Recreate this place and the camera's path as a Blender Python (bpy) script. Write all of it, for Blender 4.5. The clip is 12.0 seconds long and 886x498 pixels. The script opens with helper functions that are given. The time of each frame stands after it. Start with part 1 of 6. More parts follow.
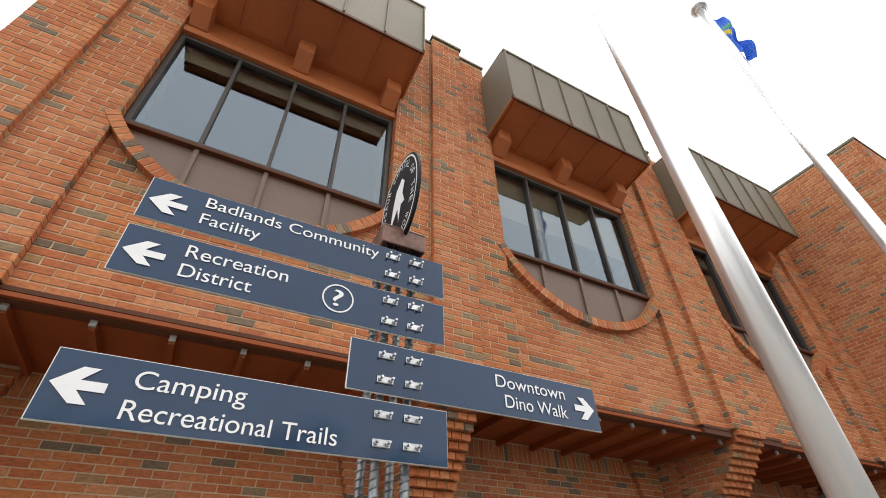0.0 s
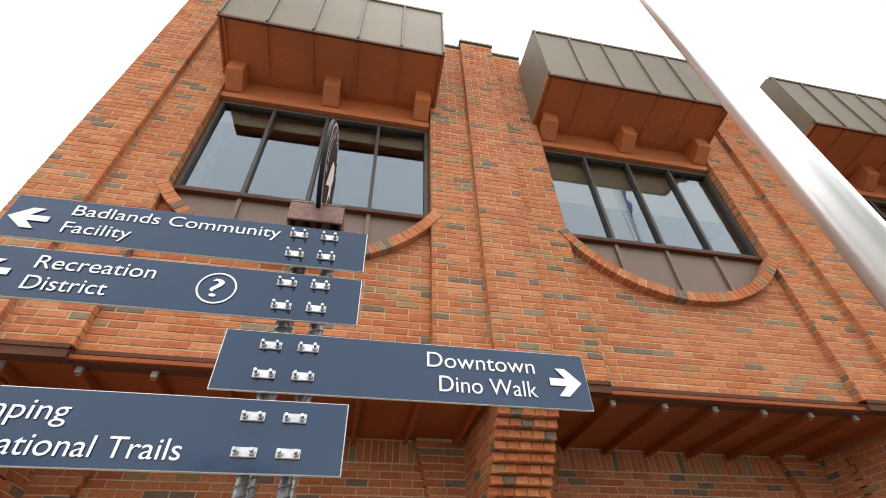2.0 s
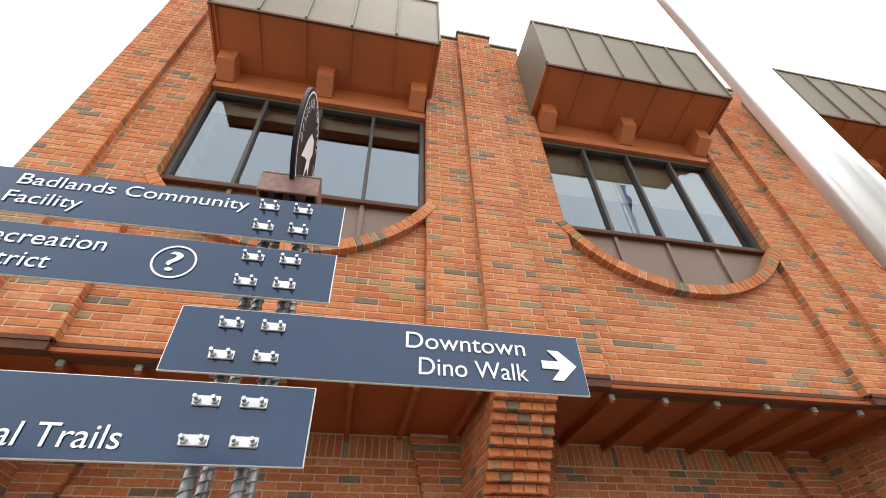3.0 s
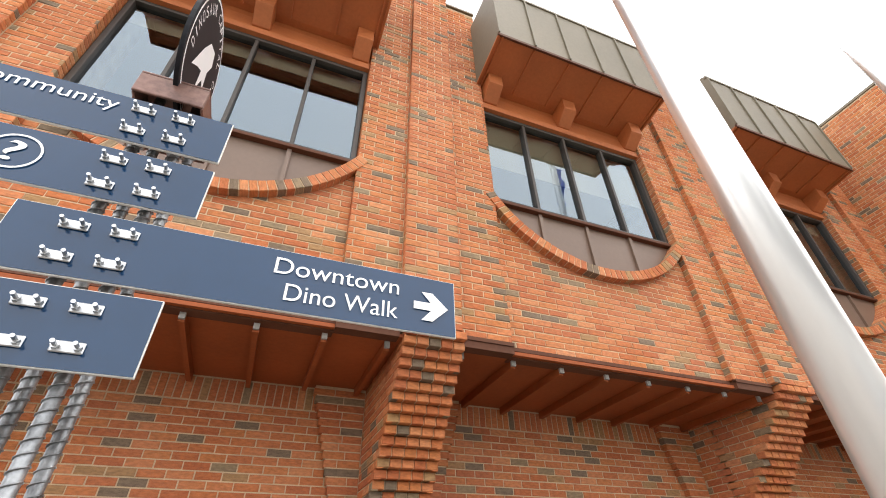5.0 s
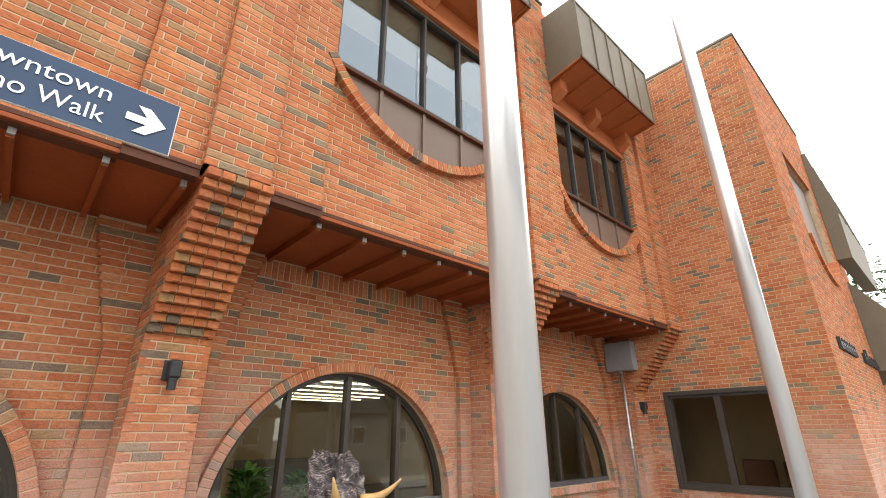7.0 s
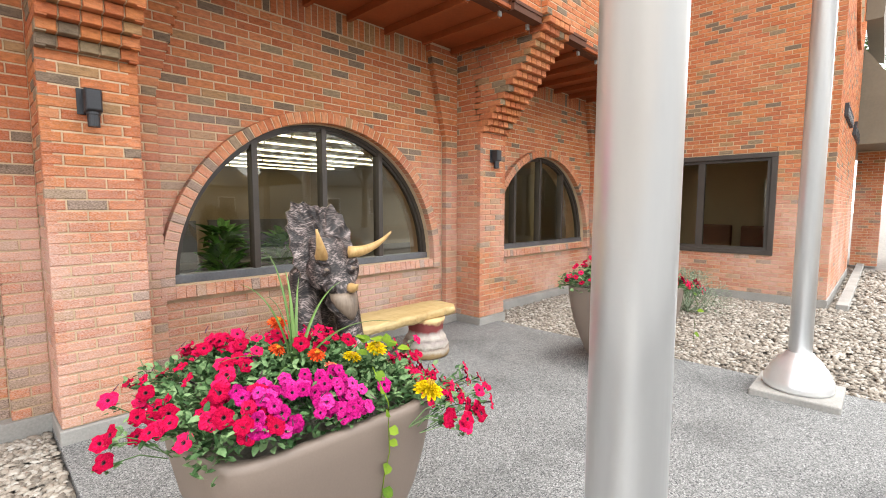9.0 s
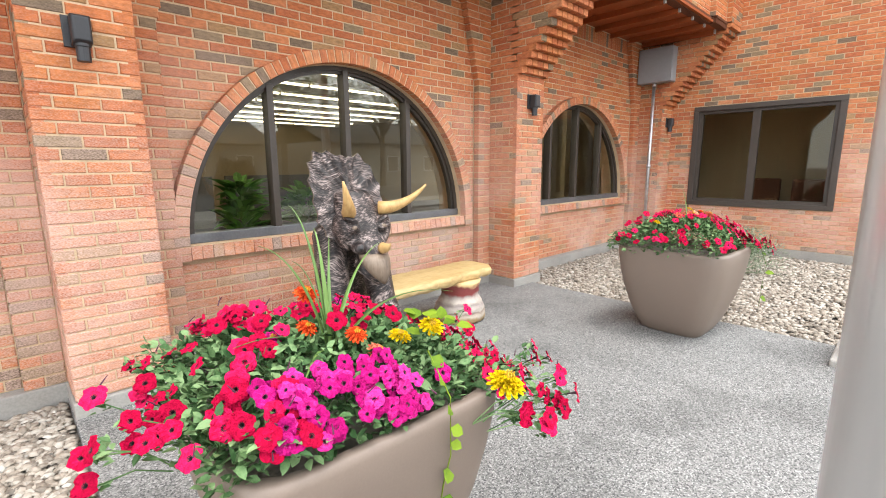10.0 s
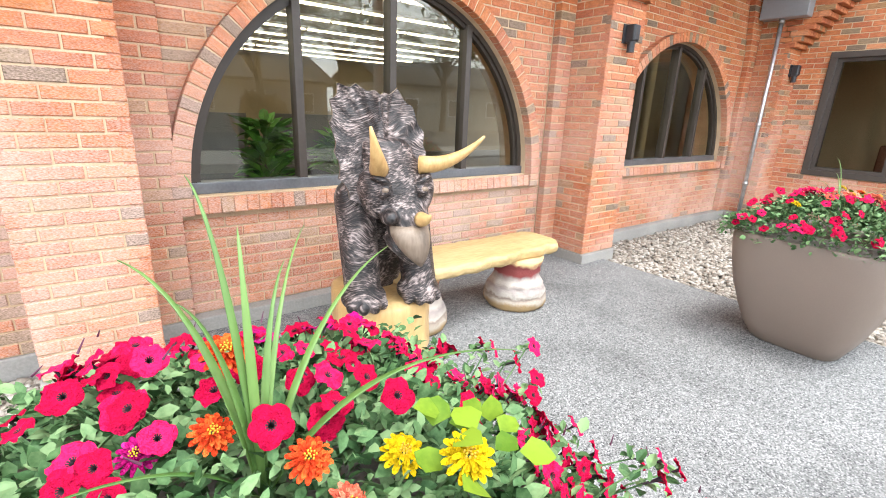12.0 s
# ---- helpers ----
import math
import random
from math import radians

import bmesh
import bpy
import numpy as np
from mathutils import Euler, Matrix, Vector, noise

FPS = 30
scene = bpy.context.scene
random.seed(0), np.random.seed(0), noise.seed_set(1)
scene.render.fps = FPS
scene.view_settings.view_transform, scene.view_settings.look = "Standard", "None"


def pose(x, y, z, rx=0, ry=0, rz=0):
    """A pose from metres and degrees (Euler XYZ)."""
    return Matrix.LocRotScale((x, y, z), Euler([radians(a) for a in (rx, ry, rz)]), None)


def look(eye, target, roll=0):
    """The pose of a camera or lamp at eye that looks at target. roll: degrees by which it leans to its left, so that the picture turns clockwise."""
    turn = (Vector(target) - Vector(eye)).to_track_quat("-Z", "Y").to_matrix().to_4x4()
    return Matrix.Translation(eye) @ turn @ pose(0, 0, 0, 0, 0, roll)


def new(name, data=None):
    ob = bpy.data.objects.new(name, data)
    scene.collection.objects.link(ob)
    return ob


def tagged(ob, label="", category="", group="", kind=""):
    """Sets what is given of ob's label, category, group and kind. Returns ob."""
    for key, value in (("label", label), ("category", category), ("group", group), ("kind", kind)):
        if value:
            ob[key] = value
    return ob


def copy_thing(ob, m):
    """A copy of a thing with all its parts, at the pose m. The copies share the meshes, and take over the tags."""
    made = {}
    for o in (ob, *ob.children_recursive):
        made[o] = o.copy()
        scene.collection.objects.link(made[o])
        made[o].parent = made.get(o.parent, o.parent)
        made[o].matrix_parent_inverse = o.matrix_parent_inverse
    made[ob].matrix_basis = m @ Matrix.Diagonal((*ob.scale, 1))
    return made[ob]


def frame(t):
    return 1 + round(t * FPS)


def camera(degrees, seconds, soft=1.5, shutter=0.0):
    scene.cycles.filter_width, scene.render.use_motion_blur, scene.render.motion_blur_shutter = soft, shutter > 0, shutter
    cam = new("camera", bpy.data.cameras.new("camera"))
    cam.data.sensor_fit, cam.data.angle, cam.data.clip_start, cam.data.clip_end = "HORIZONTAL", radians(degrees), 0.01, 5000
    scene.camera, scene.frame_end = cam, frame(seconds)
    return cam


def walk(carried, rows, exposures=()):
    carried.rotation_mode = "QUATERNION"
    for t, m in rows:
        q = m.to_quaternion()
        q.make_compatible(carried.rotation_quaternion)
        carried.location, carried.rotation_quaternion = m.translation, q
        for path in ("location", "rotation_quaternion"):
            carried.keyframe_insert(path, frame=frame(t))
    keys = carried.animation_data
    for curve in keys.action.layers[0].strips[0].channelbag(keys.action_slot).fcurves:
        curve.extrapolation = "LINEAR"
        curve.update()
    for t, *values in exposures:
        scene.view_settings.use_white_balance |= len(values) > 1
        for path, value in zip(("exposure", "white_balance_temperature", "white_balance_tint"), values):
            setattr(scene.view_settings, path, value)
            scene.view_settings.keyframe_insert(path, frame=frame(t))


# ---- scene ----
cam = camera(88.0, 12.0, soft=1.0)
PATH = [
    (0, (0.072, 0.219, 1.719), (0.824, 1.585, 2.971), -1.3),
    (0.5, (0.215, 0.273, 1.72), (0.81, 1.657, 3.036), -1.8),
    (1, (0.409, 0.301, 1.734), (0.89, 1.704, 3.075), -2.0),
    (1.5, (0.582, 0.309, 1.748), (0.944, 1.748, 3.089), -1.9),
    (2, (0.672, 0.345, 1.749), (0.99, 1.805, 3.078), -1.8),
    (2.5, (0.715, 0.409, 1.765), (1.03, 1.873, 3.092), -1.7),
    (2.7, (0.722, 0.434, 1.769), (1.037, 1.898, 3.095), -1.8),
    (4.5, (0.833, 0.476, 1.747), (1.314, 1.955, 3.004), -1.8),
    (5, (0.863, 0.47, 1.723), (1.465, 1.945, 2.932), -1.5),
    (5.5, (0.895, 0.438, 1.697), (1.631, 1.889, 2.861), -1.5),
    (6, (0.984, 0.351, 1.664), (1.899, 1.768, 2.739), -1.3),
    (6.5, (1.063, 0.24, 1.629), (2.174, 1.608, 2.574), -0.7),
    (7, (1.083, 0.2, 1.563), (2.337, 1.566, 2.313), -0.3),
    (7.5, (1.128, 0.242, 1.509), (2.466, 1.645, 2.002), -0.1),
    (7.7, (1.147, 0.29, 1.514), (2.517, 1.7, 1.885), 0.1),
    (9.3, (1.494, 0.957, 1.375), (2.913, 2.342, 1.117), -0.2),
    (9.5, (1.527, 1.02, 1.358), (2.928, 2.416, 1.055), -0.4),
    (10, (1.594, 1.219, 1.355), (2.96, 2.636, 0.998), -0.4),
    (10.5, (1.743, 1.366, 1.317), (3.089, 2.783, 0.894), -0.8),
    (11, (1.933, 1.533, 1.32), (3.254, 2.966, 0.871), -1.1),
    (11.5, (2.055, 1.657, 1.327), (3.356, 3.089, 0.82), -0.2),
    (12, (2.097, 1.767, 1.344), (3.254, 3.293, 0.769), 2.2),
]
walk(cam, [(t, look(eye, target, roll)) for t, eye, target, roll in PATH],
     exposures=[(0, 1.1, 6600, 10), (1.5, 1.3, 6600, 10), (2.5, 1.5, 6600, 10), (5.0, 1.85, 6600, 10), (6.5, 1.8, 6600, 10), (7.5, 1.75, 6550, 10), (9.3, 2.3, 6400, 9), (10.5, 2.45, 6300, 9), (12, 2.75, 6050, 8)])

# ---- world and sun: bright overcast ----
world = bpy.data.worlds.new("overcast_sky")
scene.world = world
world.use_nodes = True
wn, wl = world.node_tree.nodes, world.node_tree.links
wn.clear()
sky = wn.new("ShaderNodeTexSky")
sky.sky_type = 'NISHITA'
sky.sun_disc = False
sky.sun_elevation = radians(76)
sky.sun_rotation = radians(200)
sky_bg = wn.new("ShaderNodeBackground")
sky_bg.inputs[1].default_value = 0.10
wl.new(sky.outputs[0], sky_bg.inputs[0])
cloud_noise = wn.new("ShaderNodeTexNoise")
cloud_noise.inputs["Scale"].default_value = 1.6
cloud_noise.inputs["Detail"].default_value = 5
cloud_ramp = wn.new("ShaderNodeValToRGB")
cloud_ramp.color_ramp.elements[0].position, cloud_ramp.color_ramp.elements[0].color = 0.3, (0.88, 0.91, 0.94, 1)
cloud_ramp.color_ramp.elements[1].position, cloud_ramp.color_ramp.elements[1].color = 0.6, (1, 0.985, 0.965, 1)
wl.new(cloud_noise.outputs["Fac"], cloud_ramp.inputs[0])
cloud_bg = wn.new("ShaderNodeBackground")
cloud_bg.inputs[1].default_value = 0.95
wl.new(cloud_ramp.outputs[0], cloud_bg.inputs[0])
mix = wn.new("ShaderNodeMixShader")
mix.inputs[0].default_value = 0.85
wout = wn.new("ShaderNodeOutputWorld")
wl.new(sky_bg.outputs[0], mix.inputs[1])
wl.new(cloud_bg.outputs[0], mix.inputs[2])
wl.new(mix.outputs[0], wout.inputs[0])
sun = new("sun", bpy.data.lights.new("sun", "SUN"))
sun.data.energy, sun.data.angle, sun.data.color = 0.5, radians(18), (1.0, 0.96, 0.9)
sun.matrix_world = look((3.5, -3.5, 30), (2, 4, 0))


# ---- materials ----
def material(name, stops, rough=0.7, metal=0.0, scale=6.0, fine=60.0, bump=0.15, fine_bump=0.3, distance=0.01, stretch=(1, 1, 1), specular=0.5, island=0.0, mixing=0.6):
    """A procedural surface: stops (position, colour) over a two-scale noise, bump from both scales; island shifts the noise by piece."""
    m = bpy.data.materials.new(name)
    m.use_nodes = True
    n, l = m.node_tree.nodes, m.node_tree.links
    b = n["Principled BSDF"]
    b.inputs["Roughness"].default_value, b.inputs["Metallic"].default_value = rough, metal
    b.inputs["Specular IOR Level"].default_value = specular
    tc, mp = n.new("ShaderNodeTexCoord"), n.new("ShaderNodeMapping")
    mp.inputs["Scale"].default_value = stretch
    l.new(tc.outputs["Object"], mp.inputs[0])
    big, small = n.new("ShaderNodeTexNoise"), n.new("ShaderNodeTexNoise")
    for node, s in ((big, scale), (small, fine)):
        node.inputs["Scale"].default_value = s
        node.inputs["Detail"].default_value = 4
        l.new(mp.outputs[0], node.inputs["Vector"])
    add = n.new("ShaderNodeMath")
    add.operation = 'MULTIPLY_ADD'
    add.inputs[1].default_value = 1 - mixing
    l.new(small.outputs["Fac"], add.inputs[0])
    half = n.new("ShaderNodeMath")
    half.operation = 'MULTIPLY'
    half.inputs[1].default_value = mixing
    l.new(big.outputs["Fac"], half.inputs[0])
    l.new(half.outputs[0], add.inputs[2])
    value = add.outputs[0]
    if island:
        oi, ge = n.new("ShaderNodeObjectInfo"), n.new("ShaderNodeNewGeometry")
        s = n.new("ShaderNodeMath")
        l.new(oi.outputs["Random"], s.inputs[0])
        l.new(ge.outputs["Random Per Island"], s.inputs[1])
        fr = n.new("ShaderNodeMath")
        fr.operation = 'FRACT'
        l.new(s.outputs[0], fr.inputs[0])
        mm = n.new("ShaderNodeMath")
        mm.operation = 'MULTIPLY_ADD'
        mm.inputs[1].default_value = island
        l.new(fr.outputs[0], mm.inputs[0])
        sub = n.new("ShaderNodeMath")
        sub.operation = 'SUBTRACT'
        sub.inputs[1].default_value = island / 2
        l.new(value, sub.inputs[0])
        l.new(sub.outputs[0], mm.inputs[2])
        value = mm.outputs[0]
    r = n.new("ShaderNodeValToRGB")
    e = r.color_ramp.elements
    while len(e) < len(stops):
        e.new(0.5)
    for k, (p, c) in enumerate(stops):
        e[k].position, e[k].color = p, (*c, 1)
    l.new(value, r.inputs[0])
    l.new(r.outputs[0], b.inputs["Base Color"])
    if bump or fine_bump:
        b1, b2 = n.new("ShaderNodeBump"), n.new("ShaderNodeBump")
        b1.inputs["Strength"].default_value, b2.inputs["Strength"].default_value = bump, fine_bump
        b1.inputs["Distance"].default_value, b2.inputs["Distance"].default_value = distance * 3, distance
        l.new(big.outputs["Fac"], b1.inputs["Height"])
        l.new(small.outputs["Fac"], b2.inputs["Height"])
        l.new(b1.outputs[0], b2.inputs["Normal"])
        l.new(b2.outputs[0], b.inputs["Normal"])
    return m


def two(c, spread=0.18):
    """Stops round one colour."""
    return [(0.3, tuple(v * (1 - spread) for v in c)), (0.7, tuple(min(1, v * (1 + spread)) for v in c))]


def brick_material():
    m = bpy.data.materials.new("brick")
    m.use_nodes = True
    n, l = m.node_tree.nodes, m.node_tree.links
    b = n["Principled BSDF"]
    b.inputs["Roughness"].default_value = 0.82
    b.inputs["Specular IOR Level"].default_value = 0.15
    oi, ge, s, fr = n.new("ShaderNodeObjectInfo"), n.new("ShaderNodeNewGeometry"), n.new("ShaderNodeMath"), n.new("ShaderNodeMath")
    l.new(oi.outputs["Random"], s.inputs[0])
    l.new(ge.outputs["Random Per Island"], s.inputs[1])
    fr.operation = 'FRACT'
    l.new(s.outputs[0], fr.inputs[0])
    r = n.new("ShaderNodeValToRGB")
    r.color_ramp.interpolation = 'CONSTANT'
    e = r.color_ramp.elements
    cols = [(0.0, (0.160, 0.115, 0.075)), (0.045, (0.230, 0.165, 0.096)), (0.085, (0.323, 0.181, 0.079)), (0.13, (0.461, 0.159, 0.053)), (0.32, (0.421, 0.128, 0.045)),
            (0.52, (0.490, 0.173, 0.067)), (0.68, (0.392, 0.112, 0.040)), (0.82, (0.451, 0.143, 0.049)), (0.93, (0.510, 0.204, 0.085))]
    while len(e) < len(cols):
        e.new(0.5)
    for k, (p, c) in enumerate(cols):
        e[k].position, e[k].color = p, (*c, 1)
    l.new(fr.outputs[0], r.inputs[0])
    tc = n.new("ShaderNodeTexCoord")
    off = n.new("ShaderNodeVectorMath")
    l.new(tc.outputs["Object"], off.inputs[0])
    l.new(oi.outputs["Location"], off.inputs[1])
    mp = n.new("ShaderNodeMapping")
    mp.inputs["Scale"].default_value = (1, 1, 2.6)
    l.new(off.outputs[0], mp.inputs[0])
    fine, mid, big = n.new("ShaderNodeTexNoise"), n.new("ShaderNodeTexNoise"), n.new("ShaderNodeTexNoise")
    for node, sc, v in ((fine, 90, mp), (mid, 22, mp), (big, 1.3, off)):
        node.inputs["Scale"].default_value, node.inputs["Detail"].default_value = sc, 5
        l.new(v.outputs[0], node.inputs["Vector"])
    hv = n.new("ShaderNodeHueSaturation")
    vr = n.new("ShaderNodeMapRange")
    vr.inputs[1].default_value, vr.inputs[2].default_value, vr.inputs[3].default_value, vr.inputs[4].default_value = 0.3, 0.7, 0.74, 1.22
    l.new(mid.outputs["Fac"], vr.inputs[0])
    l.new(vr.outputs[0], hv.inputs["Value"])
    l.new(r.outputs[0], hv.inputs["Color"])
    # pale efflorescence in large faint patches, broken by the fine grain; overexposed brightness painted in too
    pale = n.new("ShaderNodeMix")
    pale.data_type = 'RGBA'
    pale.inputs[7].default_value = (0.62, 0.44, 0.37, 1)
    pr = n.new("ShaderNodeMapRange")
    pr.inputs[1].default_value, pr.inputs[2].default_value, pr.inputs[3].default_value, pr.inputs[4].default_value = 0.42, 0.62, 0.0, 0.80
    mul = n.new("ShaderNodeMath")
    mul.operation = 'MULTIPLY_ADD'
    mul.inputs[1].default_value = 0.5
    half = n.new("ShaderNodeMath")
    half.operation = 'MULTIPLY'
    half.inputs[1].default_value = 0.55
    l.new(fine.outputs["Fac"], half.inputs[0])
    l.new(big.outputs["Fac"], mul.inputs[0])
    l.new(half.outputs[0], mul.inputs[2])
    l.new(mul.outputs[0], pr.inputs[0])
    # salts and painted-in glare: full near the ground, thinning out above head height
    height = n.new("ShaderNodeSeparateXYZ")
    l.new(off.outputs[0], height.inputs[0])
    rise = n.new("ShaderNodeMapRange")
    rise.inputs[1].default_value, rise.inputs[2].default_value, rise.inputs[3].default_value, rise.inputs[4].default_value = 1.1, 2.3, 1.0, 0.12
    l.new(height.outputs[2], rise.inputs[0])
    pale_wash = n.new("ShaderNodeMath")
    pale_wash.operation = 'MULTIPLY'
    l.new(pr.outputs[0], pale_wash.inputs[0])
    l.new(rise.outputs[0], pale_wash.inputs[1])
    l.new(pale_wash.outputs[0], pale.inputs[0])
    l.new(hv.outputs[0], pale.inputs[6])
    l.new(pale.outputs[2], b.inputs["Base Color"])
    b1, b2 = n.new("ShaderNodeBump"), n.new("ShaderNodeBump")
    b1.inputs["Strength"].default_value, b1.inputs["Distance"].default_value = 0.5, 0.006
    b2.inputs["Strength"].default_value, b2.inputs["Distance"].default_value = 0.5, 0.003
    l.new(mid.outputs["Fac"], b1.inputs["Height"])
    l.new(fine.outputs["Fac"], b2.inputs["Height"])
    l.new(b1.outputs[0], b2.inputs["Normal"])
    l.new(b2.outputs[0], b.inputs["Normal"])
    return m


def glass_material(name, tint, through_tint, reflect):
    """Coated pane: a mirror part and a tinted clear part."""
    m = bpy.data.materials.new(name)
    m.use_nodes = True
    n, l = m.node_tree.nodes, m.node_tree.links
    n.clear()
    g, t, x, o = n.new("ShaderNodeBsdfGlossy"), n.new("ShaderNodeBsdfTransparent"), n.new("ShaderNodeMixShader"), n.new("ShaderNodeOutputMaterial")
    g.inputs["Color"].default_value, g.inputs["Roughness"].default_value = (*tint, 1), 0.012
    t.inputs["Color"].default_value = (*through_tint, 1)
    fr = n.new("ShaderNodeFresnel")
    fr.inputs[0].default_value = 1.5
    ad = n.new("ShaderNodeMath")
    ad.inputs[1].default_value = reflect
    ad.use_clamp = True
    l.new(fr.outputs[0], ad.inputs[0])
    wav = n.new("ShaderNodeTexNoise")
    wav.inputs["Scale"].default_value = 0.7
    bp = n.new("ShaderNodeBump")
    bp.inputs["Strength"].default_value, bp.inputs["Distance"].default_value = 0.02, 0.01
    l.new(wav.outputs["Fac"], bp.inputs["Height"])
    l.new(bp.outputs[0], g.inputs["Normal"])
    l.new(ad.outputs[0], x.inputs[0])
    l.new(t.outputs[0], x.inputs[1])
    l.new(g.outputs[0], x.inputs[2])
    l.new(x.outputs[0], o.inputs[0])
    return m


def glow(name, colour, strength):
    m = bpy.data.materials.new(name)
    m.use_nodes = True
    b = m.node_tree.nodes["Principled BSDF"]
    b.inputs["Base Color"].default_value = (*colour, 1)
    b.inputs["Emission Color"].default_value = (*colour, 1)
    b.inputs["Emission Strength"].default_value = strength
    return m


def aggregate_material():
    """Washed pebble concrete: single small stones of many greys, sunk in a mid-grey paste, with faint stains."""
    m = bpy.data.materials.new("exposed_aggregate")
    m.use_nodes = True
    n, l = m.node_tree.nodes, m.node_tree.links
    b = n["Principled BSDF"]
    b.inputs["Roughness"].default_value = 0.88
    b.inputs["Specular IOR Level"].default_value = 0.3
    tc = n.new("ShaderNodeTexCoord")
    cell = n.new("ShaderNodeTexVoronoi")
    cell.inputs["Scale"].default_value = 170
    l.new(tc.outputs["Object"], cell.inputs["Vector"])
    grey = n.new("ShaderNodeSeparateColor")
    l.new(cell.outputs["Color"], grey.inputs[0])
    r = n.new("ShaderNodeValToRGB")
    e = r.color_ramp.elements
    stops = [(0.0, (0.05, 0.05, 0.05)), (0.25, (0.135, 0.135, 0.132)), (0.6, (0.20, 0.198, 0.190)), (0.88, (0.28, 0.277, 0.268)), (1.0, (0.40, 0.395, 0.38))]
    while len(e) < len(stops):
        e.new(0.5)
    for k, (p, c) in enumerate(stops):
        e[k].position, e[k].color = p, (*c, 1)
    l.new(grey.outputs[0], r.inputs[0])
    stain = n.new("ShaderNodeTexNoise")
    stain.inputs["Scale"].default_value, stain.inputs["Detail"].default_value = 1.7, 5
    l.new(tc.outputs["Object"], stain.inputs["Vector"])
    sr = n.new("ShaderNodeMapRange")
    sr.inputs[1].default_value, sr.inputs[2].default_value, sr.inputs[3].default_value, sr.inputs[4].default_value = 0.30, 0.50, 0.72, 1.0
    l.new(stain.outputs["Fac"], sr.inputs[0])
    hv = n.new("ShaderNodeHueSaturation")
    l.new(r.outputs[0], hv.inputs["Color"])
    l.new(sr.outputs[0], hv.inputs["Value"])
    l.new(hv.outputs[0], b.inputs["Base Color"])
    bp = n.new("ShaderNodeBump")
    bp.inputs["Strength"].default_value, bp.inputs["Distance"].default_value = 0.35, 0.004
    bp.invert = True
    l.new(cell.outputs["Distance"], bp.inputs["Height"])
    l.new(bp.outputs[0], b.inputs["Normal"])
    return m


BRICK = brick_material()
MORTAR = material("mortar", two((0.51, 0.375, 0.24), 0.22), 0.92, fine=120, fine_bump=0.4, distance=0.004)
CONCRETE = material("concrete", two((0.30, 0.285, 0.26), 0.25), 0.9, scale=3, fine=70, distance=0.005)
AGGREGATE = aggregate_material()
SOIL = material("bed_soil", two((0.20, 0.175, 0.15), 0.35), 0.95, scale=10, fine=90, distance=0.01)
STONE = material("river_stone", [(0.12, (0.13, 0.11, 0.09)), (0.4, (0.26, 0.22, 0.175)), (0.6, (0.35, 0.305, 0.25)), (0.9, (0.50, 0.47, 0.42))], 0.75, scale=12, fine=60, distance=0.003, island=0.6)
BROWN_METAL = material("brown_sheet_metal", two((0.150, 0.122, 0.080), 0.14), 0.62, 0.0, scale=1.2, fine=25, bump=0.08, fine_bump=0.05, distance=0.004)
BROWN_DARK = material("dark_bronze_trim", two((0.100, 0.038, 0.020), 0.2), 0.65, scale=3, fine=40, bump=0.05, fine_bump=0.08, distance=0.003, specular=0.2)
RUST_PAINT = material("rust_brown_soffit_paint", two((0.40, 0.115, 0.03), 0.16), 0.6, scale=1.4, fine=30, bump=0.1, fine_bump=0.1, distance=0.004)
# the hoods' rust paint again, darkened to paint in the shade under the overhang
SHADED_RUST = material("shaded_rust_soffit_sheet", two((0.27, 0.066, 0.018), 0.18), 0.65, scale=1.4, fine=30, bump=0.1, fine_bump=0.1, distance=0.004, specular=0.25)
SPANDREL = material("spandrel_panel", two((0.155, 0.098, 0.068), 0.1), 0.5, scale=1.5, fine=30, bump=0.05, fine_bump=0.05, distance=0.003)
FRAME_BLACK = material("bronze_window_frame", two((0.048, 0.037, 0.029), 0.2), 0.5, 0.0, scale=3, fine=40, bump=0.03, fine_bump=0.05, distance=0.002)
RAIL_METAL = material("weathered_aluminium_rail", two((0.16, 0.165, 0.175), 0.25), 0.4, 0.5, scale=5, fine=60, bump=0.03, fine_bump=0.08, distance=0.002)
GLASS_UP = glass_material("coated_glass", (0.66, 0.77, 0.86), (0.80, 0.79, 0.74), 0.15)
GLASS_SIDE = glass_material("clear_side_glass", (0.75, 0.72, 0.62), (0.88, 0.86, 0.78), 0.0)
GLASS_LOW = glass_material("clear_glass", (0.92, 0.92, 0.84), (0.88, 0.87, 0.80), 0.055)
BLIND = material("roller_blind", two((0.34, 0.315, 0.235), 0.08), 0.85, scale=2, fine=80, bump=0.05, fine_bump=0.1, distance=0.002)
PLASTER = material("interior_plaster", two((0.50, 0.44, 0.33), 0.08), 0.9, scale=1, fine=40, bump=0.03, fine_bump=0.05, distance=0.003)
# darker copy of the plaster: dimness deep in the rooms is painted in
SHADED_PLASTER = material("shaded_interior_wall", two((0.30, 0.235, 0.15), 0.12), 0.9, scale=1, fine=40, bump=0.03, fine_bump=0.05, distance=0.003)
CARPET = material("carpet", two((0.14, 0.12, 0.10), 0.25), 0.95, fine=200, distance=0.004)
SIGN_BLUE = material("navy_sign_film", two((0.008, 0.034, 0.085), 0.18), 0.08, scale=0.8, fine=9, bump=0.015, fine_bump=0.01, distance=0.01, specular=0.45)
SIGN_EDGE = material("brushed_aluminium_edge", two((0.62, 0.61, 0.58), 0.1), 0.4, 0.6, scale=4, fine=80, bump=0.02, fine_bump=0.05, distance=0.001)
